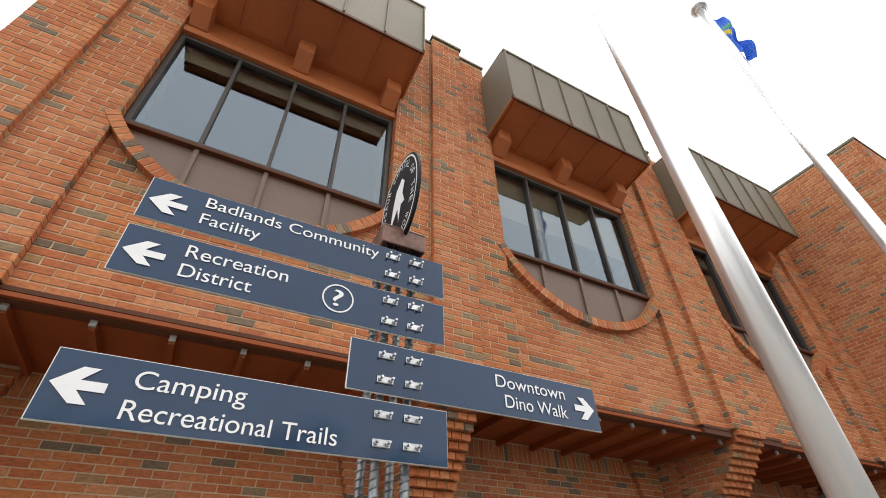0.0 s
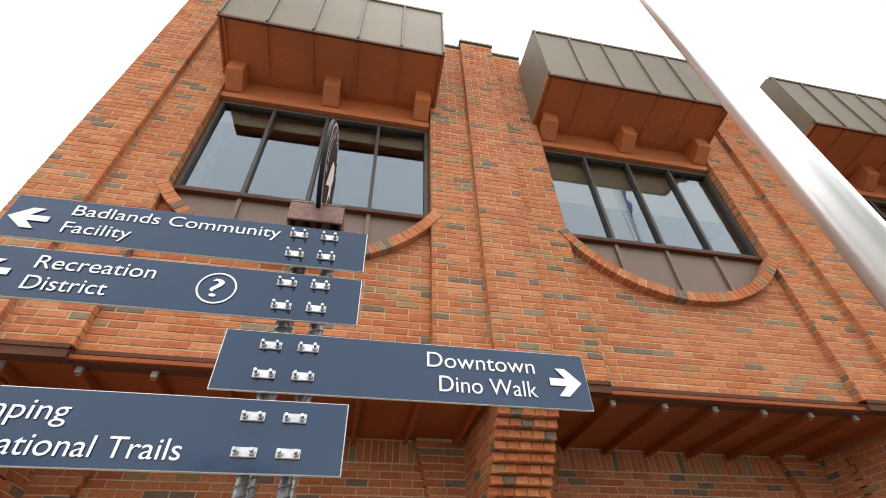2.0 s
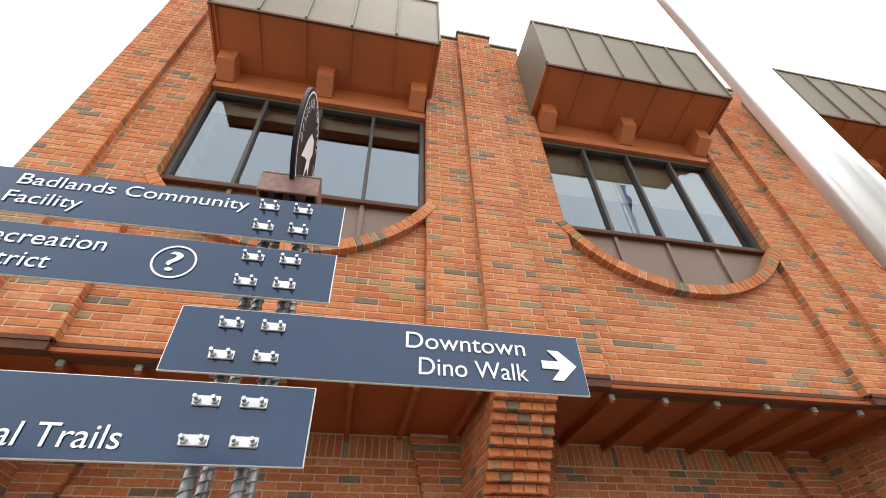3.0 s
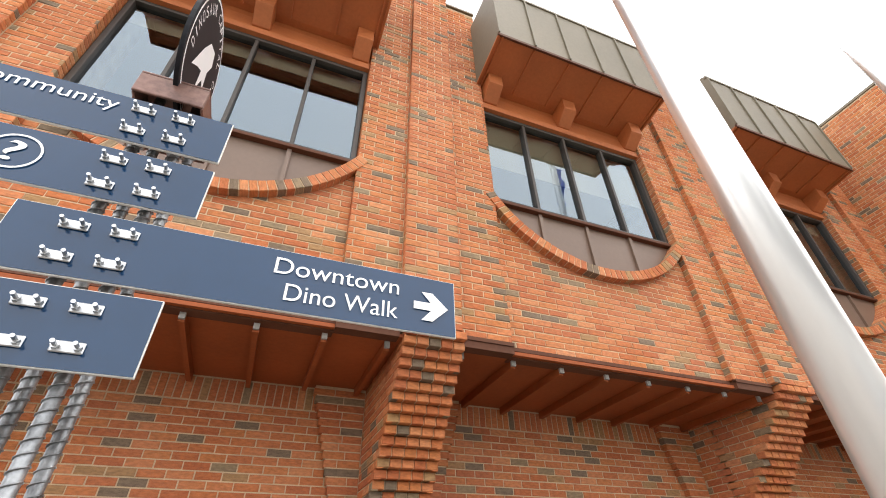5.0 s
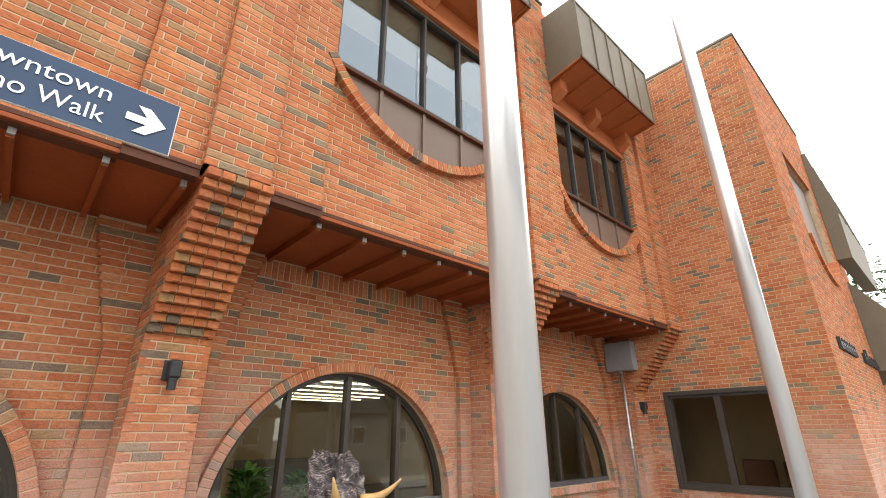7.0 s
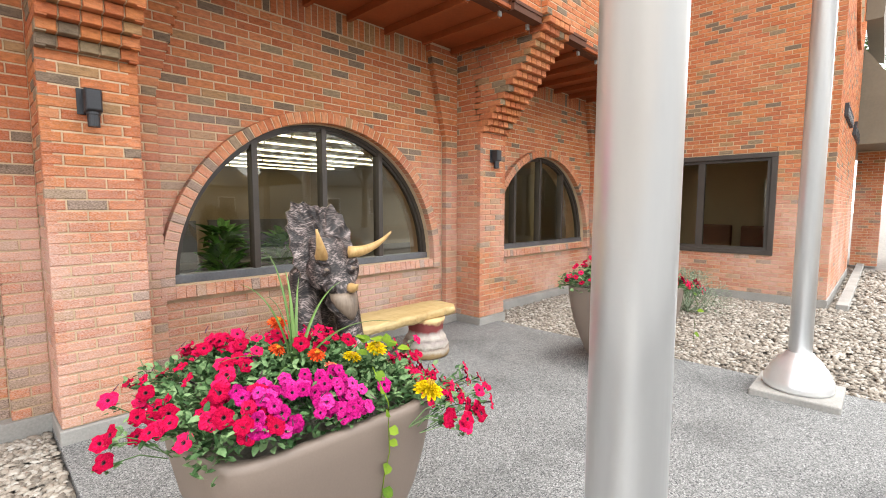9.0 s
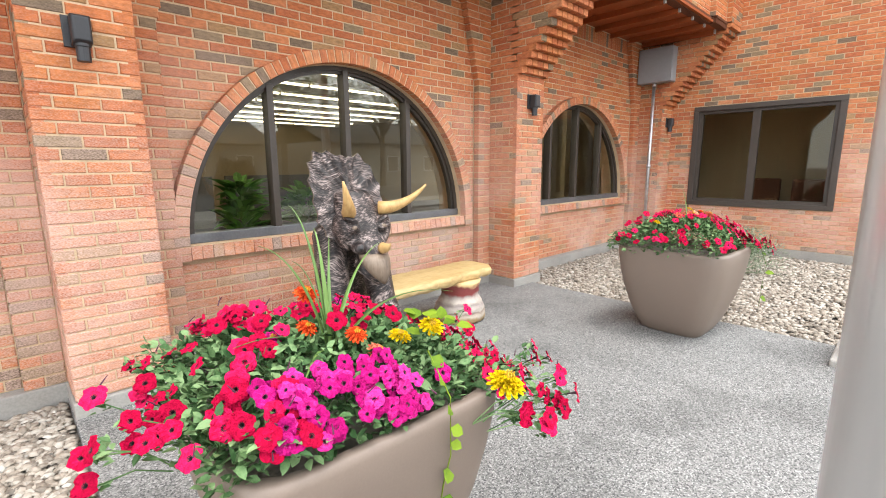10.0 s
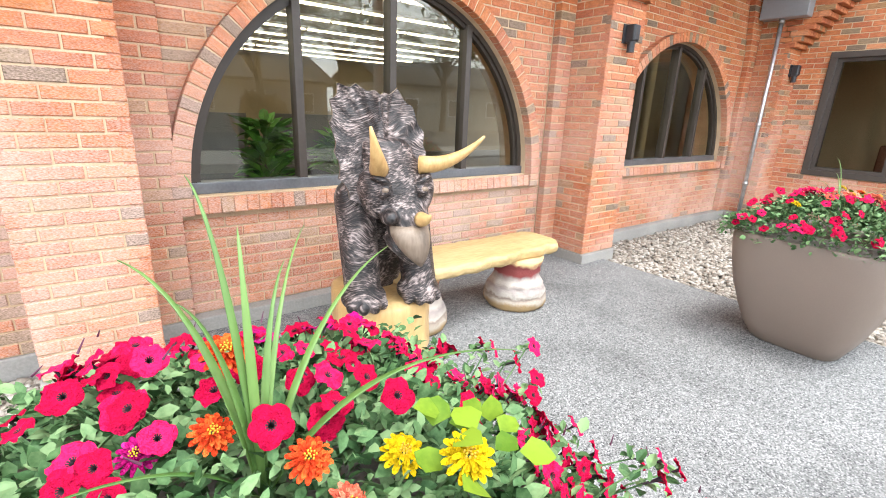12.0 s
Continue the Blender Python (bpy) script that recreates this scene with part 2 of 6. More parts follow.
WHITE_FILM = material("white_vinyl", two((0.80, 0.80, 0.80), 0.03), 0.45, scale=4, fine=60, bump=0.0, fine_bump=0.03, distance=0.001)
GALV = material("galvanised_steel", [(0.35, (0.38, 0.39, 0.40)), (0.65, (0.66, 0.67, 0.68))], 0.38, 0.85, scale=14, fine=90, bump=0.05, fine_bump=0.12, distance=0.002)
REBAR = material("galvanised_rebar", [(0.35, (0.14, 0.145, 0.15)), (0.65, (0.38, 0.39, 0.40))], 0.42, 0.7, scale=18, fine=110, bump=0.1, fine_bump=0.25, distance=0.002)
RUSTY = material("rusty_brown_steel", [(0.35, (0.085, 0.04, 0.03)), (0.65, (0.21, 0.11, 0.085))], 0.38, 0.3, scale=14, fine=70, bump=0.1, fine_bump=0.2, distance=0.003)
POLE = material("satin_aluminium_pole", [(0.3, (0.82, 0.82, 0.82)), (0.7, (0.89, 0.89, 0.88))], 0.30, 0.72, scale=3, fine=50, bump=0.01, fine_bump=0.015, distance=0.003, stretch=(1, 1, 0.15))
BLACK = material("black_cast_metal", two((0.03, 0.03, 0.033), 0.2), 0.45, 0.2, scale=8, fine=90, bump=0.05, fine_bump=0.2, distance=0.002)
GREY_BOX = material("grey_enamel", two((0.26, 0.27, 0.28), 0.08), 0.45, 0.1, scale=3, fine=40, bump=0.02, fine_bump=0.05, distance=0.002)
POT = material("taupe_planter_shell", two((0.19, 0.145, 0.115), 0.07), 0.55, scale=2.5, fine=160, bump=0.03, fine_bump=0.15, distance=0.0015)


# ---- building blocks ----
class Geo:
    """Collects boxes, prisms and tubes for one mesh."""

    def __init__(self):
        self.v, self.f, self.m = [], [], []

    def face(self, pts, mat=0):
        k = len(self.v)
        self.v.extend(tuple(p) for p in pts)
        self.f.append(tuple(range(k, k + len(pts))))
        self.m.append(mat)

    def box(self, x0, x1, y0, y1, z0, z1, mat=0, turn=None):
        k = len(self.v)
        pts = [(x, y, z) for z in (z0, z1) for y in (y0, y1) for x in (x0, x1)]
        if turn is not None:
            pts = [tuple(turn @ Vector(p)) for p in pts]
        self.v.extend(pts)
        for q in ((0, 2, 3, 1), (4, 5, 7, 6), (0, 1, 5, 4), (2, 6, 7, 3), (0, 4, 6, 2), (1, 3, 7, 5)):
            self.f.append(tuple(k + i for i in q))
            self.m.append(mat)

    def rings(self, rings, closed=True, cap=True, mat=0):
        """Skin over rings of equal length."""
        k, n = len(self.v), len(rings[0])
        for r in rings:
            self.v.extend(tuple(p) for p in r)
        for a in range(len(rings) - 1):
            for i in range(n if closed else n - 1):
                j = (i + 1) % n
                self.f.append((k + a * n + i, k + a * n + j, k + (a + 1) * n + j, k + (a + 1) * n + i))
                self.m.append(mat)
        if cap and closed:
            self.f.append(tuple(k + i for i in reversed(range(n))))
            self.f.append(tuple(k + (len(rings) - 1) * n + i for i in range(n)))
            self.m.extend((mat, mat))

    def tube(self, path, radii, sides=12, mat=0):
        rings = []
        for i, p in enumerate(path):
            p = Vector(p)
            d = Vector(path[min(i + 1, len(path) - 1)]) - Vector(path[max(i - 1, 0)])
            q = d.to_track_quat("Z", "Y")
            r = radii[i] if isinstance(radii, (list, tuple)) else radii
            rings.append([p + q @ Vector((r * math.cos(2 * math.pi * a / sides), r * math.sin(2 * math.pi * a / sides), 0)) for a in range(sides)])
        self.rings(rings, mat=mat)

    def mesh(self, name, mats, smooth=False):
        me = bpy.data.meshes.new(name)
        me.from_pydata(self.v, [], self.f)
        for m in (mats if isinstance(mats, (list, tuple)) else [mats]):
            me.materials.append(m)
        me.polygons.foreach_set("material_index", self.m)
        me.polygons.foreach_set("use_smooth", [smooth] * len(self.f))
        me.update()
        return me


def thing(name, geo, mats, label="", category="", group="", kind="", smooth=False):
    return tagged(new(name, geo.mesh(name, mats, smooth)), label, category, group, kind)


def part(name, geo, mats, parent, label="", smooth=False, kind=""):
    ob = new(name, geo.mesh(name, mats, smooth))
    ob.parent = parent
    return tagged(ob, label, kind=kind)


def empty(name, label="", category="", group="", kind="", at=(0, 0, 0)):
    ob = new(name)
    ob.location = at
    ob.empty_display_size = 0.1
    return tagged(ob, label, category, group, kind)


def bevel(ob, width=0.004, segments=2):
    m = ob.modifiers.new("worn_edges", "BEVEL")
    m.width, m.segments, m.limit_method = width, segments, 'ANGLE'
    return ob


# ---- bricks ----
COURSE, LENGTH, JOINT = 0.066, 0.196, 0.010
rng = random.Random(7)
brick_meshes = {}


def brick_points(u, h, d):
    """A brick u wide and h high with worn front edges; front at y = 0, going d back; origin at its middle."""
    a, b, c = u / 2, h / 2, 0.004
    rings = [[(-a, d, -b), (a, d, -b), (a, d, b), (-a, d, b)], [(-a, c, -b), (a, c, -b), (a, c, b), (-a, c, b)],
             [(-a + c, 0, -b + c), (a - c, 0, -b + c), (a - c, 0, b - c), (-a + c, 0, b - c)]]
    return [p for r in rings for p in r]


BRICK_FACES = [(0, 1, 5, 4), (1, 2, 6, 5), (2, 3, 7, 6), (3, 0, 4, 7), (4, 5, 9, 8), (5, 6, 10, 9), (6, 7, 11, 10), (7, 4, 8, 11), (8, 9, 10, 11)]


class Bricks:
    """Lays bricks on the wall thing `owner`: the first 300 inside near(x, y, z) as pieces, the rest joined."""

    def __init__(self, owner, near=None):
        self.owner, self.near, self.count, self.geo = owner, near, 0, Geo()

    def add(self, m, u, h, d=0.06):
        x, y, z = m.translation
        if self.near and self.count < 300 and self.near(x, y, z):
            key = (round(u, 2), round(h, 3), round(d, 2))
            if key not in brick_meshes:
                me = bpy.data.meshes.new("brick")
                me.from_pydata(brick_points(key[0], key[1], key[2]), [], BRICK_FACES)
                me.materials.append(BRICK)
                brick_meshes[key] = me
            ob = new("brick", brick_meshes[key])
            ob.parent = self.owner
            ob.matrix_local = self.owner.matrix_world.inverted() @ m
            self.count += 1
            return
        k = len(self.geo.v)
        self.geo.v.extend(tuple(m @ Vector(p)) for p in brick_points(u, h, d))
        self.geo.f.extend(tuple(k + i for i in f) for f in BRICK_FACES)
        self.geo.m.extend([0] * len(BRICK_FACES))

    def wall(self, origin, angle, u0, u1, z0, z1, gaps=None, shift=0.0, d=0.05):
        """Running bond on a vertical face. origin: a point on it at u = 0; angle: its turn about z (0 faces -y). gaps(z): (a, b) spans of u left out."""
        base = pose(origin[0], origin[1], 0, 0, 0, angle)
        rows = int((z1 - z0) / COURSE + 0.5)
        step = (z1 - z0) / max(rows, 1)
        for row in range(rows):
            za = z0 + row * step
            zm = za + step / 2
            spans = [(u0, u1)]
            for a, b in (gaps(zm) if gaps else ()):
                spans = [s for (p, q) in spans for s in ((p, min(q, a)), (max(p, b), q)) if s[1] - s[0] > 0.012]
            course = round((za - 0.09) / COURSE)
            for p, q in spans:
                first = (shift + (LENGTH / 2 if course % 2 else 0)) % LENGTH
                cuts = [p] + [u0 + first + k * LENGTH for k in range(-1, int((u1 - u0) / LENGTH) + 2) if p + 0.03 < u0 + first + k * LENGTH < q - 0.03] + [q]
                for a, b in zip(cuts, cuts[1:]):
                    a2, b2 = a + (JOINT / 2 if a > p else 0.001), b - (JOINT / 2 if b < q else 0.001)
                    jit = pose(rng.uniform(-.0012, .0012), rng.uniform(-.0015, .0015), rng.uniform(-.0012, .0012), rng.uniform(-.5, .5), rng.uniform(-.35, .35), rng.uniform(-.4, .4))
                    self.add(base @ Matrix.Translation(((a2 + b2) / 2, 0, zm)) @ jit, b2 - a2, step - JOINT, d)

    def ring(self, centre, radius, width, a0, a1, y, d, per=0.068):
        """Rowlock bricks along an arc in a plane facing -y (angles in degrees from +x, up)."""
        n = int(radians(abs(a1 - a0)) * (radius + width / 2) / per)
        for k in range(n):
            a = radians(a0 + (a1 - a0) * (k + 0.5) / n)
            r = radius + width / 2
            m = Matrix.Translation((centre[0] + r * math.cos(a), y + rng.uniform(-.002, .002), centre[1] + r * math.sin(a))) @ pose(0, 0, 0, 0, -math.degrees(a), 0)
            self.add(m, width - 0.002, radians(abs(a1 - a0)) * r / n - 0.008, d)

    def finish(self):
        if self.geo.v:
            part("brickwork", self.geo, BRICK, self.owner, kind="stuff")


# ---- plan ----
X0, BAY = 1.72, 3.88
PIER_W, FLANK_W, PANEL_W = 0.49, 0.475, 2.44
PIER_Y, FLANK_Y, PANEL_Y = 3.40, 3.475, 3.55
LOW_PIER_Y, STRIP_Y, ARCH_Y = 4.29, 4.655, 4.73
SOFFIT_Z, UP_Z = 3.28, 3.36
TOP_PIER, TOP_FLANK = 8.90, 8.82
CORBEL_Z = 2.304
WEST, WING_X, WING_Y, WING_END = X0 - BAY, 9.97, 1.37, 15.0
ARCH_R, RING_W = 1.375, 0.105
SILL_Z = 0.82
BOWL_R, BOWL_ZC = 1.43, 5.83
piers = [X0 + BAY * k for k in (-1, 0, 1, 2)]
bays = [p + PIER_W + FLANK_W + PANEL_W / 2 for p in piers[:3]]
# the ground-floor piers and arches stand a little off the axes above
low_piers = [p + dx for p, dx in zip(piers, (0.01, 0.035, 0.057, 0.03))]
arches = [cx - 0.025 for cx in bays]

# ---- ground ----
g = Geo()
g.box(-150, 160, -150, 160, -0.5, -0.06)
thing("ground", g, SOIL, "bare brown soil under the stone beds", "ground", kind="structure")
g = Geo()
g.box(1.74, 6.0, -3.5, 4.74, -0.1, 0.0)
slab = thing("pavement", g, AGGREGATE, "grey exposed-aggregate concrete walk beside the brick wall", "pavement", kind="structure")
bevel(slab, 0.008)
g = Geo()
g.box(-60, 80, -7.0, -3.52, -0.1, 0.0)
thing("pavement_street", g, CONCRETE, "pale concrete street pavement along the road", "pavement", kind="structure")
ASPHALT = material("asphalt", two((0.055, 0.055, 0.057), 0.25), 0.9, scale=1, fine=150, distance=0.006)
g = Geo()
g.box(-60, 80, -17, -7.02, -0.12, -0.05)
thing("road", g, ASPHALT, "dark grey asphalt road in front of the building", "road", kind="structure")
g = Geo()
g.box(9.97, 17, 1.12, 1.26, -0.06, 0.05)
bevel(thing("kerb", g, CONCRETE, "low pale concrete edging between two stone beds", "kerb", kind="structure"), 0.01)


def stone_bed(name, spots, label):
    g = Geo()
    base = [(1, 0, 0), (-1, 0, 0), (0, 1, 0), (0, -1, 0), (0, 0, 1), (.62, .62, .55), (-.62, .62, .55), (.62, -.62, .55), (-.62, -.62, .55)]
    hull = [(4, 5, 6), (4, 6, 8), (4, 8, 7), (4, 7, 5), (5, 0, 2), (5, 2, 6), (6, 2, 1), (6, 1, 8), (8, 1, 3), (8, 3, 7), (7, 3, 0), (7, 0, 5)]
    r = random.Random(3)
    for x0, x1, y0, y1, n, lo, hi in spots:
        for _ in range(n):
            s = r.uniform(lo, hi)
            m = pose(r.uniform(x0, x1), r.uniform(y0, y1), r.uniform(-0.055, -0.022), r.uniform(-20, 20), r.uniform(-20, 20), r.uniform(0, 360)) @ Matrix.Diagonal((s * r.uniform(.8, 1.5), s * r.uniform(.7, 1.0), s * r.uniform(.45, .8), 1))
            k = len(g.v)
            g.v.extend(tuple(m @ (Vector(p) * r.uniform(.86, 1.1))) for p in base)
            g.f.extend(tuple(k + i for i in f) for f in hull)
            g.m.extend([0] * len(hull))
    thing(name, g, STONE, label, "gravel", kind="stuff", smooth=True)


stone_bed("gravel_bed", [(0.2, 1.72, 2.2, 4.62, 12500, .014, .029), (-2.0, 1.72, .2, 2.2, 2500, .02, .04)], "pale tan and grey river stones beside the pavement")
stone_bed("gravel_bed", [(6.02, 9.9, 1.9, 4.62, 21000, .015, .029), (6.02, 9.9, -1.5, 1.9, 12000, .018, .034), (9.9, 16, -1.5, 1.32, 5000, .025, .045)], "pale tan and grey river stones below the brick wing")


# ---- lower wall ----
def arch_gap(cx, r):
    def gaps(z):
        if z < SILL_Z - 0.11:
            return []
        dz = z - SILL_Z
        if dz > r:
            return []
        h = math.sqrt(max(r * r - max(dz, 0) ** 2, 0))
        return [(cx - h, cx + h)]
    return gaps


def arch_core(g, cx, x0, x1, y0, y1, z0, z1, r):
    """Solid wall round a half-round opening."""
    n = 40
    g.box(x0, x1, y0, y1, z0, SILL_Z)
    g.box(x0, cx - r, y0, y1, SILL_Z, z1)
    g.box(cx + r, x1, y0, y1, SILL_Z, z1)
    for k in range(n):
        a, b = math.pi * k / n, math.pi * (k + 1) / n
        xa, za, xb, zb = cx - r * math.cos(a), SILL_Z + r * math.sin(a), cx - r * math.cos(b), SILL_Z + r * math.sin(b)
        g.face([(xa, y0, za), (xb, y0, zb), (xb, y0, z1), (xa, y0, z1)])
        g.face([(xa, y1, za), (xa, y1, z1), (xb, y1, z1), (xb, y1, zb)])
        g.face([(xa, y0, za), (xa, y1, za), (xb, y1, zb), (xb, y0, zb)])


M = 0.0055
for i, cx in enumerate(arches):
    x0, x1 = low_piers[i] + PIER_W, low_piers[i + 1]
    g = Geo()
    arch_core(g, cx, x0, x1, ARCH_Y + M, ARCH_Y + 0.34, 0.09, SOFFIT_Z + 0.05, ARCH_R)
    # side strips that spread towards the panel below the soffit
    for side in (0, 1):
        steps = 15
        g.box(*((x0, x0 + 0.188) if side == 0 else (x1 - 0.188, x1)), STRIP_Y + M, ARCH_Y + 0.1, 0.09, 2.26)
        for s in range(steps):
            za, w = 2.26 + s * (SOFFIT_Z - 2.26) / steps, 0.20 + 0.27 * (s + 1) / steps
            g.box(*((x0, x0 + w - .014) if side == 0 else (x1 - w + .014, x1)), STRIP_Y + M, ARCH_Y + 0.1, za, za + (SOFFIT_Z - 2.26) / steps)
    wall = thing(f"wall_lower_{i + 1}", g, MORTAR, "orange-red brick ground-floor wall with a half-round window opening", "wall", kind="structure")
    b = Bricks(wall, (lambda x, y, z: 2.2 < x < 5.6 and (z < SILL_Z or y < ARCH_Y - 0.03)) if i == 1 else (lambda x, y, z: y < STRIP_Y - .01))
    ring_y = ARCH_Y - 0.075
    g = Geo()
    prof = ((ARCH_R + .004, ring_y + M), (ARCH_R + .004, ring_y + .2), (ARCH_R + RING_W - .006, ring_y + .2), (ARCH_R + RING_W - .006, ring_y + M))
    g.rings([[(cx + r * math.cos(math.pi * k / 40), y, SILL_Z + r * math.sin(math.pi * k / 40)) for r, y in prof] for k in range(41)])
    for sx in (-1, 1):
        g.box(*sorted((cx + sx * (ARCH_R + .004), cx + sx * (ARCH_R + RING_W - .006))), ring_y + M, ring_y + .2, SILL_Z - .106, SILL_Z)
    g.box(cx - ARCH_R + .004, cx + ARCH_R - .004, ARCH_Y - .05, ARCH_Y + .2, SILL_Z - .095, SILL_Z - .012)
    part("arch_mortar", g, MORTAR, wall)
    b.ring((cx, SILL_Z), ARCH_R, RING_W, 0, 180, ring_y, 0.20)
    for sx in (-1, 1):
        for k in range(2):
            b.add(Matrix.Translation((cx + sx * (ARCH_R + RING_W / 2), ring_y, SILL_Z - 0.027 - 0.053 * k)), RING_W - .002, 0.046, 0.2)
    n_sill = int(2 * ARCH_R / 0.072)
    for k in range(n_sill):
        w = 2 * ARCH_R / n_sill
        b.add(pose(cx - ARCH_R + (k + .5) * w, ARCH_Y - 0.06 + rng.uniform(-.002, .002), SILL_Z - 0.052, -8, 0, 0), w - .006, 0.095, 0.2)
    soldier_z = SOFFIT_Z - 0.215
    strip_w = lambda z: 0.20 if z < 2.26 else 0.20 + 0.27 * math.ceil((z - 2.26) / ((SOFFIT_Z - 2.26) / 15)) / 15
    gaps = arch_gap(cx, ARCH_R + RING_W * 0.55)
    b.wall((0, ARCH_Y), 0, x0 + .2, x1 - .2, 0.09, soldier_z, gaps, shift=0.03 * i)
    for k in range(int((x1 - x0 - .5) / 0.066)):
        b.add(Matrix.Translation((x0 + 0.28 + k * 0.066, ARCH_Y, SOFFIT_Z - 0.11)), 0.056, 0.19, 0.05)
    for side in (0, 1):
        z = 0.09
        while z < SOFFIT_Z - 0.03:
            w = strip_w(z + .033)
            half = [0, .1, w] if round(z / COURSE) % 2 else [0, w]
            if w > .3:
                half = [0, .196, w] if round(z / COURSE) % 2 else [0, w - .19, w]
            for a, c in zip(half, half[1:]):
                mid = x0 + (a + c) / 2 if side == 0 else x1 - (a + c) / 2
                b.add(Matrix.Translation((mid, STRIP_Y + rng.uniform(-.001, .001), z + COURSE / 2)), c - a - .008, COURSE - JOINT, 0.07)
            z += COURSE
    b.finish()
    g = Geo()
    g.box(x0, x1, STRIP_Y - 0.01, ARCH_Y + 0.3, -0.1, 0.088)
    bevel(thing(f"baseboard_{i + 1}", g, CONCRETE, "weathered grey concrete footing at the foot of the brick", "footing", kind="structure"), 0.008)

# lower piers with their corbels
for i, px in enumerate(low_piers):
    g = Geo()
    g.box(px + M, px + PIER_W - M, LOW_PIER_Y + M, ARCH_Y + 0.3, 0.09, UP_Z)
    N = 16
    step_y, step_z = (LOW_PIER_Y - PIER_Y) / N, (UP_Z - CORBEL_Z) / N
    for s in range(N):
        g.box(px + M, px + PIER_W - M, LOW_PIER_Y - (s + 1) * step_y + .014, LOW_PIER_Y + .1, CORBEL_Z + s * step_z + 0.004, CORBEL_Z + (s + 1) * step_z)
    pier = thing(f"wall_pier_{i + 1}", g, MORTAR, "orange-red brick pier stepping outward in corbelled courses", "brick pier", kind="structure")
    b = Bricks(pier, lambda x, y, z: True)
    b.wall((px, LOW_PIER_Y), 0, 0, PIER_W, 0.09, CORBEL_Z, shift=LENGTH / 2)
    for s in range(N):
        zc, yf = CORBEL_Z + (s + .5) * step_z, LOW_PIER_Y - (s + 1) * step_y
        k = 0.098
        edges = [0] + [k * j for j in range(1, 5)] + [PIER_W]
        for a, c in zip(edges, edges[1:]):
            b.add(pose(px + (a + c) / 2, yf + rng.uniform(-.002, .002), zc, rng.uniform(-.6, .6), 0, rng.uniform(-.5, .5)), c - a - .007, step_z - .005, 0.12)
    for side in (0, 1):
        xs, ang = (px, -90) if side == 0 else (px + PIER_W, 90)
        if i == 0 and side == 0:
            continue
        # u runs along y on the sides
        rows = int((UP_Z - 0.09) / COURSE)
        for row in range(rows):
            z = 0.09 + (row + .5) * (UP_Z - .09) / rows
            yf = LOW_PIER_Y if z < CORBEL_Z else LOW_PIER_Y - math.ceil((z - CORBEL_Z) / step_z) * step_y
            y = yf + (0.0 if row % 2 else -0.098)
            while y < STRIP_Y - .02:
                a, c = max(y, yf) + .005, min(y + LENGTH, STRIP_Y + .05) - .005
                if c - a > .03:
                    b.add(pose(xs, (a + c) / 2, z, 0, 0, ang) @ pose(0, rng.uniform(-.0015, .0015), 0), c - a, (UP_Z - .09) / rows - JOINT, 0.05)
                y += LENGTH
    b.finish()
    g = Geo()
    g.box(px - .012, px + PIER_W + .012, LOW_PIER_Y - .02, ARCH_Y + .2, -0.1, 0.086)
    bevel(thing(f"baseboard_pier_{i + 1}", g, CONCRETE, "weathered grey concrete footing under a brick pier", "footing", kind="structure"), 0.008)

# ---- upper wall ----
for i, px in enumerate(piers):
    g = Geo()
    g.box(px + M, px + PIER_W - M, PIER_Y + M, 4.1, UP_Z + .005, TOP_PIER)
    left = i > 0
    right = i < 3
    fl0 = px - FLANK_W if left else px
    fl1 = px + PIER_W + FLANK_W if right else px + PIER_W
    g.box(fl0 + M, fl1 - M, FLANK_Y + M, 4.09, UP_Z + .005, TOP_FLANK)
    wall = thing(f"wall_upper_pier_{i + 1}", g, MORTAR, "orange-red brick pilaster with a lower step on its sides", "wall", kind="structure")
    b = Bricks(wall, (lambda x, y, z: z < 6.2) if i == 1 else (lambda x, y, z: z < 4.2))
    b.wall((px, PIER_Y), 0, 0, PIER_W, UP_Z, TOP_PIER - .05, shift=LENGTH / 2)
    for a, c in ((fl0, px), (px + PIER_W, fl1)):
        if c - a > .1:
            b.wall((a, FLANK_Y), 0, 0, c - a, UP_Z, TOP_FLANK - .05, shift=.05)
    n = int((TOP_FLANK - UP_Z) / COURSE)
    for row in range(n):
        z = UP_Z + (row + .5) * (TOP_FLANK - .05 - UP_Z) / n
        h = (TOP_FLANK - .05 - UP_Z) / n - JOINT
        for xs, ang, y0, y1 in ((px, -90, PIER_Y, FLANK_Y), (px + PIER_W, 90, PIER_Y, FLANK_Y), (fl0, -90, FLANK_Y, 3.66), (fl1, 90, FLANK_Y, 3.66)):
            if (i == 3 and ang == 90) or (i == 0 and ang == -90 and xs == fl0):
                continue
            b.add(pose(xs, (y0 + y1) / 2, z, 0, 0, ang), y1 - y0 - .006, h, 0.04)
    b.finish()
    g = Geo()
    g.box(px - .02, px + PIER_W + .02, PIER_Y - .03, 4.1, TOP_PIER + .002, TOP_PIER + .05)
    g.box(fl0, fl1, FLANK_Y - .03, 4.1, TOP_FLANK + .002, TOP_FLANK + .045)
    thing(f"trim_coping_{i + 1}", g, BROWN_METAL, "brown metal coping along the top of the parapet", "coping", kind="structure")

